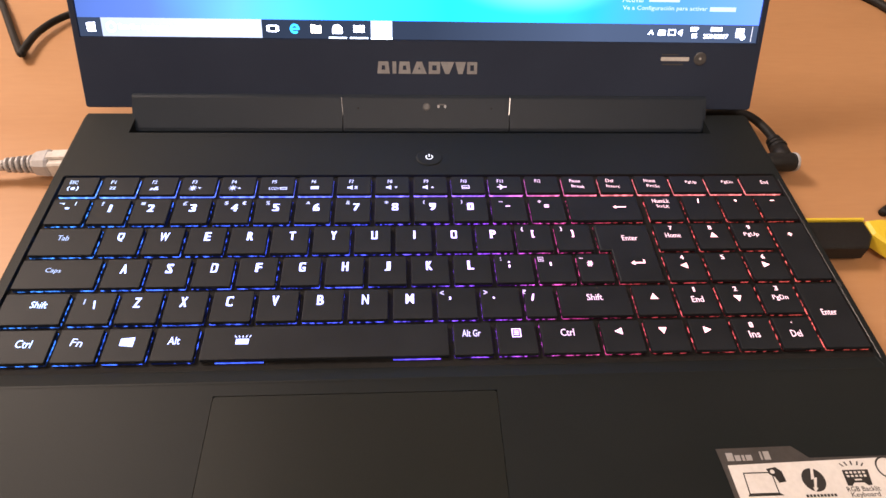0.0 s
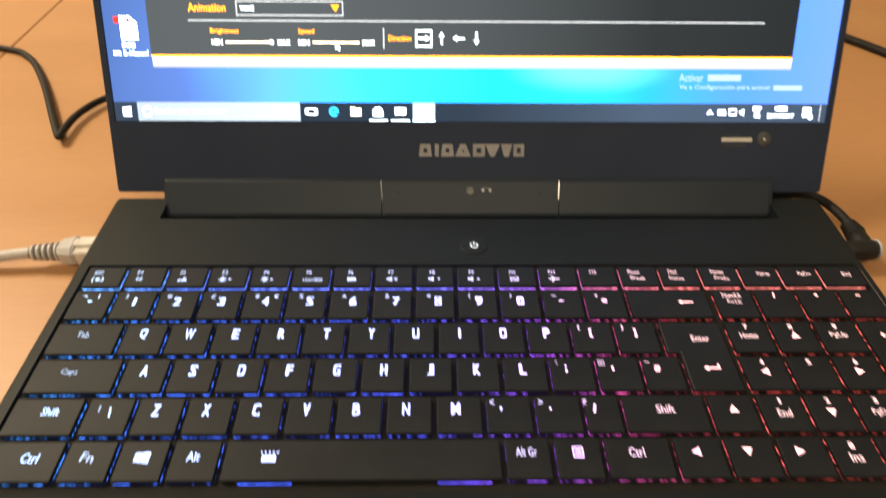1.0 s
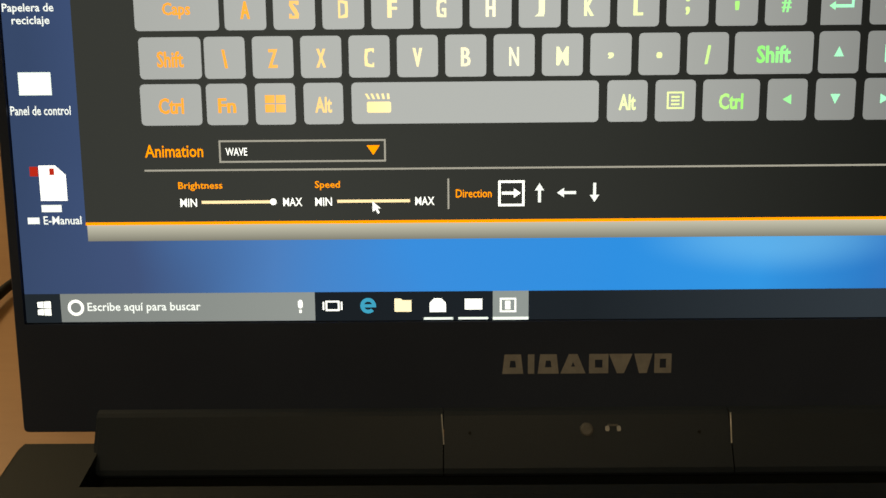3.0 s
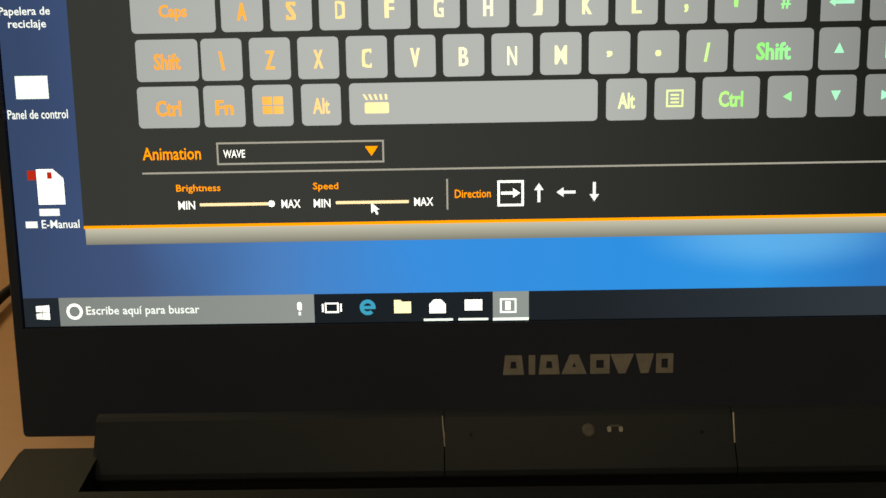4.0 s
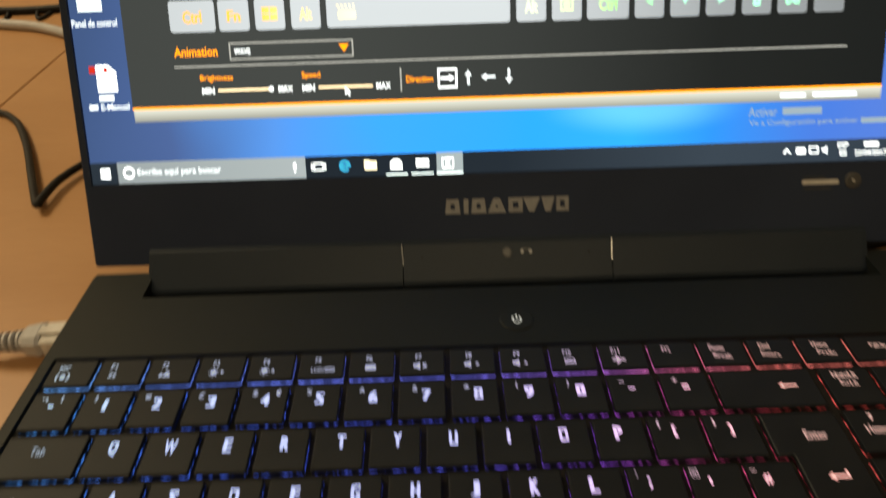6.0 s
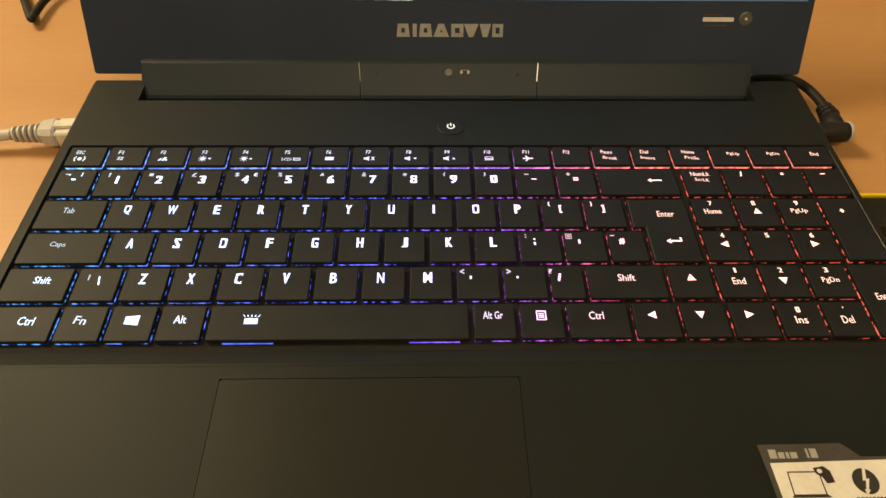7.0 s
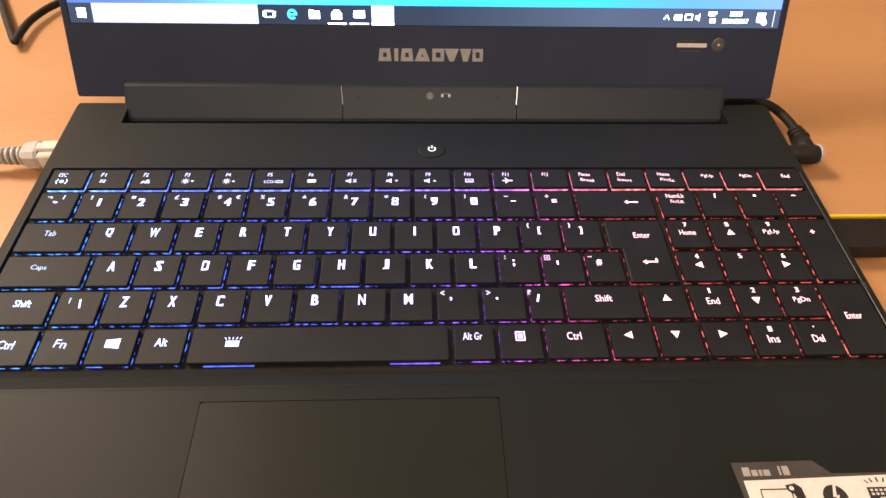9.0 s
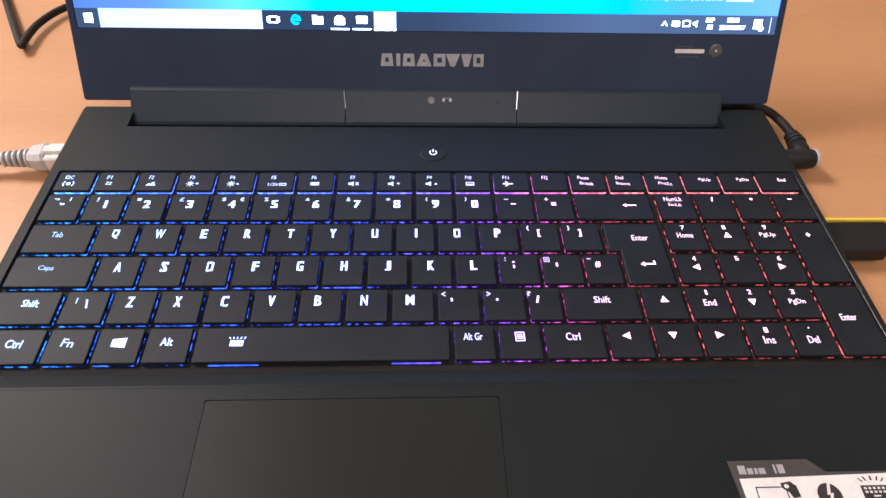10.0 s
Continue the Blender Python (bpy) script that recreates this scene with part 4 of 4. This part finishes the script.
for n, s in enumerate(["4", "5", "6"]):
    ui_key("A", 1404 + n * 79, 1470 + n * 79, s, 28, 16)
ui_key("A", 1643, 1710, "+", 16, 16, 626)
ui_key("Q", 210, 329, "Tab", 26, 36)
for n, s in enumerate("QWERTYUIOP[]"):
    ui_key("Q", 338 + n * 79.5, 405 + n * 79.5, s, 28, 16)
for n, s in enumerate(["7", "8", "9"]):
    ui_key("Q", 1404 + n * 79, 1470 + n * 79, s, 28, 16)
ui_poly("screen_key", [(1325, 484), (1391, 484), (1391, 626), (1289, 626), (1289, 559), (1325, 559)], 2, UI_KEY)
ui_poly("screen_sign", [(1338, 514), (1348, 521), (1348, 516), (1374, 516), (1374, 524), (1378, 524), (1378, 511), (1348, 511), (1348, 507)], 3, UI_WAVE)
for pts in ([(1270, 366), (1284, 374), (1284, 358)], [(1348, 374), (1364, 374), (1356, 358)], [(1430, 358), (1444, 366), (1430, 374)], [(1350, 434), (1366, 434), (1358, 450)]):
    ui_poly("screen_sign", pts, 3, UI_WAVE)
for i in (0, 1):
    for j in (0, 1):
        ui("screen_sign", 418 + i * 18, 434 + i * 18, 352 + j * 15, 365 + j * 15, 3, UI_WAVE)
ui("screen_sign", 586, 626, 350, 368, 3, UI_WAVE, 3)
for n in range(5):
    ui_poly("screen_sign", [(588 + n * 8, 372), (592 + n * 8, 372), (591 + n * 9 - 4, 381), (587 + n * 9 - 4, 381)], 3, UI_WAVE)
ui_frame("screen_sign", 1080, 1108, 352, 380, 3, 3, UI_WAVE)
for n in range(3):
    ui("screen_sign", 1087, 1101, 358 + n * 6, 361 + n * 6, 3, UI_WAVE)

ui_text("Animation", 263, 290, 21, UI_ORANGE, 3, 97)
ui_frame("drop_down_box", 338, 616, 270, 307, 3, 3, UI_LINE)
ui_text("WAVE", 367, 288, 13, UI_WHITE, 3, 36)
ui_poly("screen_sign", [(584, 297), (606, 297), (595, 281)], 3, UI_ORANGE)
ui("divider_line", 212, 1725, 256.5, 259.5, 3, UI_LINE)
ui_text("Brightness", 304, 231, 15, UI_ORANGE, 3, 74)
ui_text("Speed", 517, 231, 15, UI_ORANGE, 3, 42)
for u in (283, 510):
    ui_text("MIN", u, 204, 14, UI_WHITE, 3, 28)
for u in (458, 680):
    ui_text("MAX", u, 204, 14, UI_WHITE, 3, 32)
ui("slider", 305, 429, 202, 207, 3, UI_SLIDER)
ui("slider", 533, 655, 202, 207, 3, UI_SLIDER)
ui("slider_knob", 420, 431, 199, 210, 4, UI_WHITE, 5)
ui_poly("mouse_pointer", [(592, 204), (592, 186), (597, 190), (601, 183), (604, 185), (600, 192), (606, 192)], 5, UI_WHITE)
ui("divider_line", 718, 721, 190, 241, 3, UI_LINE)
ui_text("Direction", 762, 216, 14, UI_ORANGE, 3, 60)
ui_frame("direction_box", 803, 847, 194, 237, 4, 3, UI_WHITE)


def ui_arrow(u, v, turn, mat):
    w = radians(turn)
    pts = [(-16, -2.5), (4, -2.5), (4, -8), (16, 0), (4, 8), (4, 2.5), (-16, 2.5)]
    ui_poly("screen_sign", [(u + x * math.cos(w) - y * math.sin(w), v + x * math.sin(w) + y * math.cos(w)) for x, y in pts], 3, mat)


ui_arrow(825, 216, 0, UI_WHITE)
ui_arrow(872, 216, 90, UI_SOFT)
ui_arrow(917, 216, 180, UI_SOFT)
ui_arrow(964, 216, -90, UI_SOFT)

# words over the wallpaper, the unread ones as bars
ui_text("Activar", 1545, 118, 20, UI_FADED, 3, 66)
ui("screen_bar", 1590, 1680, 110, 126, 3, UI_FADED)
ui_text("Ve a Configuración para activar", 1640, 92, 15, UI_FADED, 3, 250)
ui("screen_bar", 1772, 1850, 86, 98, 3, UI_FADED)
ui("screen_bar", 1582, 1640, 148, 158, 3, UI_SOFT)
ui("screen_bar", 1656, 1756, 148, 158, 3, UI_SOFT)

# task bar
ui("task_bar", -7, 1927, 0, 50, 1, UI_TASKBAR, label="dark task bar")
for i, (a, b) in enumerate(((14, 24), (25, 37))):
    for c, d in ((13, 24), (25.5, 37)):
        ui_poly("screen_sign", [(a, c + (1 - i)), (b, c - i * 0.5), (b, d + i * 0.5), (a, d - (1 - i))], 2, UI_WHITE)
ui("search_box", 54, 490, 1, 50, 2, UI_SEARCH)
bm = bmesh.new()
for k in range(24):
    a, b = 2 * math.pi * k / 24, 2 * math.pi * (k + 1) / 24
    bm.faces.new([bm.verts.new(((80 - 960 + r * math.cos(w)) * PIX, (26 + r * math.sin(w)) * PIX, 3 * LIFT)) for r, w in ((9, a), (14, a), (14, b), (9, b))])
part("screen_sign", bm, UI_WHITE, display)
ui_text("Escribe aquí para buscar", 100, 25, 19, UI_SOFT, 3, 194, "l")
ui("screen_sign", 461, 469, 22, 37, 3, UI_WHITE, 4)
ui("screen_sign", 463, 467, 14, 20, 3, UI_WHITE)
ui_frame("screen_sign", 508, 532, 17, 35, 3, 2, UI_WHITE)
ui("screen_sign", 534, 537, 19, 33, 2, UI_WHITE)
ui("screen_sign", 503, 506, 19, 33, 2, UI_WHITE)
bm = bmesh.new()
for k in range(20):
    a, b = [radians(10 + 305 * (k + e) / 20) for e in (0, 1)]
    bm.faces.new([bm.verts.new(((581 - 960 + r * math.cos(w)) * PIX, (26 + r * math.sin(w)) * PIX, 3 * LIFT)) for r, w in ((7, a), (13.5, a), (13.5, b), (7, b))])
bm.faces.new([bm.verts.new(((u - 960) * PIX, v * PIX, 3 * LIFT)) for u, v in ((573, 23), (594.5, 23), (594.5, 28.5), (573, 28.5))])
part("screen_sign", bm, UI_EDGE, display)
ui_poly("screen_icon", [(626, 15), (655, 15), (655, 35), (640, 35), (637, 38), (626, 38)], 2, UI_FOLDER)
ui_poly("screen_icon", [(686, 14), (714, 14), (714, 30), (706, 38), (694, 38), (686, 30)], 2, UI_WHITE)
ui_poly("screen_icon", [(746, 18), (776, 18), (776, 37), (746, 37)], 2, UI_WHITE)
ui("screen_icon", 676, 726, 1, 5, 3, UI_ICON)
ui("screen_icon", 735, 786, 1, 5, 3, UI_ICON)
ui("active_tab", 794, 855, 0, 50, 2, UI_ACTIVE)
ui("screen_icon", 794, 855, 0, 5, 3, UI_ICON)
ui_frame("screen_icon", 806, 834, 13, 38, 3, 3, UI_WHITE)
ui("screen_icon", 815, 824, 18, 33, 3, UI_WHITE)
ui_poly("screen_sign", [(1598, 22), (1601, 20), (1607, 28), (1613, 20), (1616, 22), (1607, 34)], 2, UI_WHITE)
ui("screen_sign", 1628, 1650, 19, 34, 2, UI_WHITE, 3)
ui_frame("screen_sign", 1658, 1680, 19, 36, 3, 2, UI_WHITE)
ui_poly("screen_sign", [(1688, 23), (1693, 23), (1700, 17), (1700, 37), (1693, 31), (1688, 31)], 2, UI_WHITE)
ui_text("ESP", 1736, 37, 12, UI_WHITE, 2, 24)
ui_text("ES", 1738, 19, 12, UI_WHITE, 2, 16)
ui("screen_bar", 1785, 1818, 32, 43, 2, UI_WHITE)
ui_text("25/04/2017", 1802, 18, 12, UI_WHITE, 2, 74)
ui_poly("screen_icon", [(1862, 15), (1886, 15), (1886, 40), (1862, 40)], 2, UI_WHITE)
ui("screen_icon", 1876, 1892, 8, 24, 3, UI_SOFT, 8)
ui("screen_sign", 1909, 1911, 4, 46, 2, UI_LINE)

# ---- sticker on the palm rest ----
st = part("sticker", slab([(0.0958, -0.2080), (0.1650, -0.2080), (0.1650, -0.1582), (0.1257, -0.1582), (0.1208, -0.1538), (0.0938, -0.1541), (0.0945, -0.1640)], [(DECK, 0), (DECK + 0.00012, 0)]), GREY_PRINT, laptop,
          "dark grey and white feature sticker")
SZ = DECK + 0.00022


def printed(many, mat=INK, up=0.0, name="print"):
    bm = bmesh.new()
    for pts in many:
        bm.faces.new([bm.verts.new((x, y, SZ + up)) for x, y in pts])
    return part(name, bm, mat, st)


printed([[(0.0975, -0.2075), (0.1645, -0.2075), (0.1645, -0.1586), (0.0960, -0.1600)]], WHITE_PRINT, -0.00004, "white_panel")
for x0, x1, y0, y1 in ((0.0966, 0.0990, -0.1586, -0.1557), (0.0995, 0.1014, -0.1586, -0.1566), (0.1019, 0.1029, -0.1586, -0.1566), (0.1033, 0.1055, -0.1586, -0.1566), (0.1085, 0.1092, -0.1585, -0.1555), (0.1098, 0.1120, -0.1585, -0.1555)):
    printed([rect(x0, x1, y0, y1)], TITLE_PRINT, 0, "title_bar")
# a laptop's outline with a dark shape over its corner
printed([[(0.1000, -0.1699), (0.1004, -0.1699), (0.1007, -0.1628), (0.1003, -0.1628)], rect(0.1003, 0.1096, -0.1631, -0.1627), rect(0.1100, 0.1104, -0.1699, -0.1640), rect(0.1000, 0.1106, -0.1700, -0.1697)])
printed([[(0.0994, -0.1707), (0.1116, -0.1707), (0.1108, -0.1700), (0.0998, -0.1700)]])
printed([[(0.1088, -0.1617), (0.1122, -0.1611), (0.1139, -0.1626), (0.1142, -0.1662), (0.1116, -0.1665), (0.1108, -0.1645), (0.1093, -0.1636)]])
printed([[(0.1106 + 0.0008 * math.cos(w), -0.1627 + 0.0007 * math.sin(w)) for w in [2 * math.pi * i / 12 for i in range(12)]]], WHITE_PRINT, 0.00006)
# a disc with a white bolt
printed([[(0.1238 + 0.0040 * math.cos(w), -0.1659 + 0.0040 * math.sin(w)) for w in [2 * math.pi * i / 28 for i in range(28)]]])
printed([[(0.1244, -0.1614), (0.1229, -0.1658), (0.1239, -0.1656), (0.1229, -0.1684), (0.1224, -0.1684), (0.1226, -0.1702), (0.1242, -0.1686), (0.1237, -0.1685), (0.1252, -0.1651), (0.1242, -0.1653), (0.1252, -0.1616)]], WHITE_PRINT, 0.00006)
printed([rect(0.1190 + 0.0012 * i, 0.1199 + 0.0012 * i, -0.1716, -0.1707) for i in range(9)])
# lit keys with rays
printed([[(0.1347, -0.1682), (0.1350, -0.1629), (0.1442, -0.1629), (0.1434, -0.1682), (0.1420, -0.1684), (0.1408, -0.1673), (0.1374, -0.1673), (0.1362, -0.1684)]])
printed([rect(0.1358 + 0.0015 * i, 0.1367 + 0.0015 * i, -0.1642 - 0.0012 * j, -0.1635 - 0.0012 * j) for i in range(5) for j in range(2)], WHITE_PRINT, 0.00006)
printed([rect(0.1380, 0.1404, -0.1666, -0.1661)], WHITE_PRINT, 0.00006)
printed([[(x - 0.0003, y0), (x + 0.0003, y0), (x + dx + 0.0003, y1), (x + dx - 0.0003, y1)] for x, y0, dx, y1 in ((0.1362, -0.1617, -0.0010, -0.1606), (0.1376, -0.1614, -0.0006, -0.1600), (0.1394, -0.1613, 0.0, -0.1598), (0.1412, -0.1614, 0.0006, -0.1600), (0.1426, -0.1617, 0.0010, -0.1606))])
write("print", "RGB Backlit", st, 0.1396, -0.1694, SZ, 0.0017, INK, 0.0116)
write("print", "Keyboard", st, 0.1395, -0.1715, SZ, 0.0021, INK, 0.0100)
printed([[(0.1515 + r * math.cos(w), -0.1625 + r * math.sin(w)) for r, w in ((0.0034, v), (0.0040, v), (0.0040, u), (0.0034, u))] for v, u in [(2 * math.pi * i / 24, 2 * math.pi * (i + 1) / 24) for i in range(24)]])

# ---- network cable, at the laptop's left side ----
lan = thing("network_cable", "pale grey network cable plugged into the laptop's side", "cable", (-0.20, 0.0086, 0))
lp = lambda name, bm, mat, label="", smooth=False: part(name, bm, mat, lan, label, smooth, Matrix.Translation((0.20, 0, 0)) @ Matrix.Rotation(radians(3.5), 4, "Z") @ Matrix.Translation((0.0070, -0.0058, 0)))
lp("plug", box(-0.1930, -0.1825, 0.0085, 0.0205, 0.0040, 0.0122, 0.0008), LAN_CLEAR, "cloudy clear plug")
lp("latch", slab([(-0.1935, 0.0120), (-0.1832, 0.0120), (-0.1832, 0.0170), (-0.1935, 0.0170)], [(0.0125, 0), (0.0138, 0.0004)]), LAN_CLEAR)
lp("boot", loft([[(x, 0.0145 + w * cy, 0.0085 + h * cz) for cy, cz in ((-1, -0.6), (-0.6, -1), (0.6, -1), (1, -0.6), (1, 0.6), (0.6, 1), (-0.6, 1), (-1, 0.6))]
                 for x, w, h in ((-0.1925, 0.0060, 0.0044), (-0.1938, 0.0066, 0.0051), (-0.1990, 0.0056, 0.0046), (-0.2008, 0.0042, 0.0038))]), LAN_GREY, "pale grey moulded boot")
# the shade between the ribs is put into the core's darker grey
lp("boot_core", turned([(0, 0.0031), (1, 0.0027)], (-0.2000, 0.0145, 0.0082), (-0.2150, 0.0145, 0.0081)), RIB_GAP_SHADE, "core between the ribs, darkened for the shade in the gaps")
for i in range(5):
    x = -0.2010 - i * 0.0028
    r = 0.0046 - i * 0.00022
    lp("boot_rib", turned([(0, r * 0.8), (0.2, r), (0.8, r), (1, r * 0.8)], (x, 0.0145, 0.0082), (x - 0.0015, 0.0145, 0.0081)), LAN_GREY)
lp("cord", tube([(-0.2140, 0.0145, 0.0081), (-0.222, 0.0142, 0.0078), (-0.26, 0.0125, 0.0045), (-0.32, 0.005, 0.0032), (-0.42, -0.03, 0.0032), (-0.55, -0.10, 0.0032)], 0.0027), LAN_GREY, "", True)

# ---- power cable at the right side ----
dc = thing("power_cable", "black power cable with an angled plug in the laptop's side", "cable", (0.19, 0.004, 0))
dp = lambda name, bm, mat, label="", smooth=False: part(name, bm, mat, dc, label, smooth, Matrix.Translation((-0.19, -0.004, 0)))
dp("plug", turned([(0, 0.0036), (0.25, 0.0049), (0.88, 0.0051), (1, 0.0046)], (0.1750, 0.0046, 0.0092), (0.1930, 0.0050, 0.0092)), RUBBER, "angled black plug", True)
dp("plug_cap", turned([(0, 0.0046), (0.2, 0.0052), (0.7, 0.0050), (1, 0.0030)], (0.1928, 0.0050, 0.0092), (0.1946, 0.00505, 0.0092)), LAN_GREY, "pale end of the plug")
dp("elbow", turned([(0, 0.0050), (0.5, 0.0049), (1, 0.0044)], (0.1876, 0.0055, 0.0092), (0.1892, 0.0155, 0.0092)), RUBBER, "", True)
for i in range(3):
    y = 0.0158 + i * 0.0028
    dp("strain_rib", turned([(0, 0.0034), (0.15, 0.0046 - i * 0.0004), (0.8, 0.0046 - i * 0.0004), (1, 0.0034)], (0.1894 - i * 0.0001, y, 0.0092), (0.1894 - i * 0.0002, y + 0.0024, 0.0093)), RUBBER)
dp("cord", tube([(0.1893, 0.0150, 0.0092), (0.1894, 0.0250, 0.0094), (0.1880, 0.0330, 0.0096), (0.1852, 0.0410, 0.0096), (0.1805, 0.0465, 0.0094), (0.1730, 0.0488, 0.0088), (0.1600, 0.0485, 0.0075), (0.1400, 0.0500, 0.0040), (0.1000, 0.0700, 0.0026), (0.02, 0.24, 0.0026)], 0.0024), RUBBER, "", True)

# ---- flash drive at the right side ----
usb = thing("usb_drive", "black and yellow flash drive plugged into the laptop", "flash drive", (0.195, -0.045, 0))
up_ = lambda name, bm, mat, label="": part(name, bm, mat, usb, label, False, Matrix.Translation((-0.195, 0.045, 0)))
up_("body", slab([(0.1765, -0.0575), (0.2020, -0.0575), (0.2075, -0.0500), (0.2075, -0.0406), (0.1765, -0.0406)], [(0.0030, 0.0008), (0.0038, 0), (0.0108, 0), (0.0116, 0.0008)]), RUBBER, "black plastic body")
up_("shell", box(0.1765, 0.2080, -0.0404, -0.0389, 0.0030, 0.0124, 0.0004), YELLOW, "yellow plastic shell")
up_("shell_end", slab([(0.2085, -0.0490), (0.2140, -0.0575), (0.2240, -0.0570), (0.2240, -0.0400), (0.2160, -0.0389), (0.2085, -0.0400)], [(0.0030, 0.001), (0.0040, 0), (0.0105, 0), (0.0118, 0.0012)]), YELLOW, "notched yellow end")

# ---- loose cables on the desk ----
def cord(label, pts, radius, mat, name="cable"):
    c = thing(name, label, "cable", (pts[0][0], pts[0][1], 0))
    part("cord", tube(pts, radius), mat, c, "", True, Matrix.Translation((-pts[0][0], -pts[0][1], 0)))
    return c


cord("thick black cable folded in a sharp bend beside the laptop",
     [(-0.0600, 0.2380, 0.0022), (-0.1470, 0.2000, 0.0026), (-0.2040, 0.1730, 0.0034), (-0.2290, 0.1550, 0.0042), (-0.2390, 0.1340, 0.0048), (-0.2400, 0.1130, 0.0052), (-0.2395, 0.1080, 0.0052), (-0.2425, 0.1120, 0.0052),
      (-0.2540, 0.1320, 0.0048), (-0.2820, 0.1805, 0.0036), (-0.3075, 0.2150, 0.0028), (-0.3350, 0.2300, 0.0022), (-0.4200, 0.2480, 0.0022), (-0.5500, 0.2530, 0.0022)], 0.0022, RUBBER)
cord("white cable lying in a wide curve on the desk", [(-0.80, 0.35, 0.0042), (-0.62, 0.388, 0.0042), (-0.45, 0.402, 0.0042), (-0.40, 0.398, 0.0042), (-0.355, 0.380, 0.0042), (-0.27, 0.32, 0.0042), (-0.16, 0.26, 0.0042)], 0.0042, LAN_GREY)
cord("black cable with wire ties lying on the desk", [(-0.80, 0.425, 0.0036), (-0.60, 0.436, 0.0036), (-0.455, 0.440, 0.0036), (-0.395, 0.440, 0.0036), (-0.30, 0.455, 0.0036), (-0.10, 0.47, 0.0036)], 0.0036, RUBBER)
cord("thin black tie of a cable, loose on the desk", [(-0.425, 0.4405, 0.0030), (-0.4215, 0.428, 0.0016), (-0.4195, 0.4175, 0.0016)], 0.0016, RUBBER, "cable_tie")
cord("thin black tie of a cable, loose on the desk", [(-0.398, 0.4405, 0.0030), (-0.3935, 0.4270, 0.0016), (-0.3870, 0.4200, 0.0016), (-0.3850, 0.4390, 0.0016)], 0.0016, RUBBER, "cable_tie")
cord("black cable lying straight on the desk", [(-0.80, 0.50, 0.0032), (-0.62, 0.516, 0.0032), (-0.49, 0.525, 0.0032), (-0.44, 0.532, 0.0032), (-0.30, 0.55, 0.0032), (-0.10, 0.56, 0.0032)], 0.0032, RUBBER)
cord("thin black cable at the desk's far side", [(-1.0, 0.86, 0.0018), (-0.75, 0.89, 0.0018), (-0.66, 0.885, 0.0018), (-0.45, 0.88, 0.0018), (-0.2, 0.90, 0.0018)], 0.0018, RUBBER)
adapter = thing("mains_plug", "black mains plug with its cable lying on the desk", "plug", (-0.555, 0.715, 0))
ap = lambda name, bm, mat, smooth=False: part(name, bm, mat, adapter, "", smooth, Matrix.Translation((0.555, -0.715, 0)))
ap("body", box(-0.584, -0.525, 0.688, 0.742, 0.0, 0.034, 0.006, 0.008, 4), RUBBER)
ap("collar", turned([(0, 0.011), (0.6, 0.010), (1, 0.006)], (-0.566, 0.692, 0.014), (-0.562, 0.668, 0.011)), RUBBER, True)
ap("cord", tube([(-0.564, 0.684, 0.013), (-0.561, 0.662, 0.008), (-0.556, 0.640, 0.0034), (-0.572, 0.612, 0.0034), (-0.63, 0.588, 0.0034), (-0.80, 0.575, 0.0034)], 0.0034), RUBBER, True)
cord("black cable on the desk beyond the laptop", [(0.26, 0.30, 0.003), (0.305, 0.245, 0.003), (0.3365, 0.196, 0.003), (0.350, 0.172, 0.003), (0.40, 0.14, 0.003), (0.60, 0.10, 0.003)], 0.003, RUBBER)
cord("black cable end on the desk beside the flash drive", [(0.2300, -0.0262, 0.0022), (0.240, -0.0205, 0.0022), (0.28, -0.005, 0.0022), (0.42, 0.03, 0.0022)], 0.0022, RUBBER)
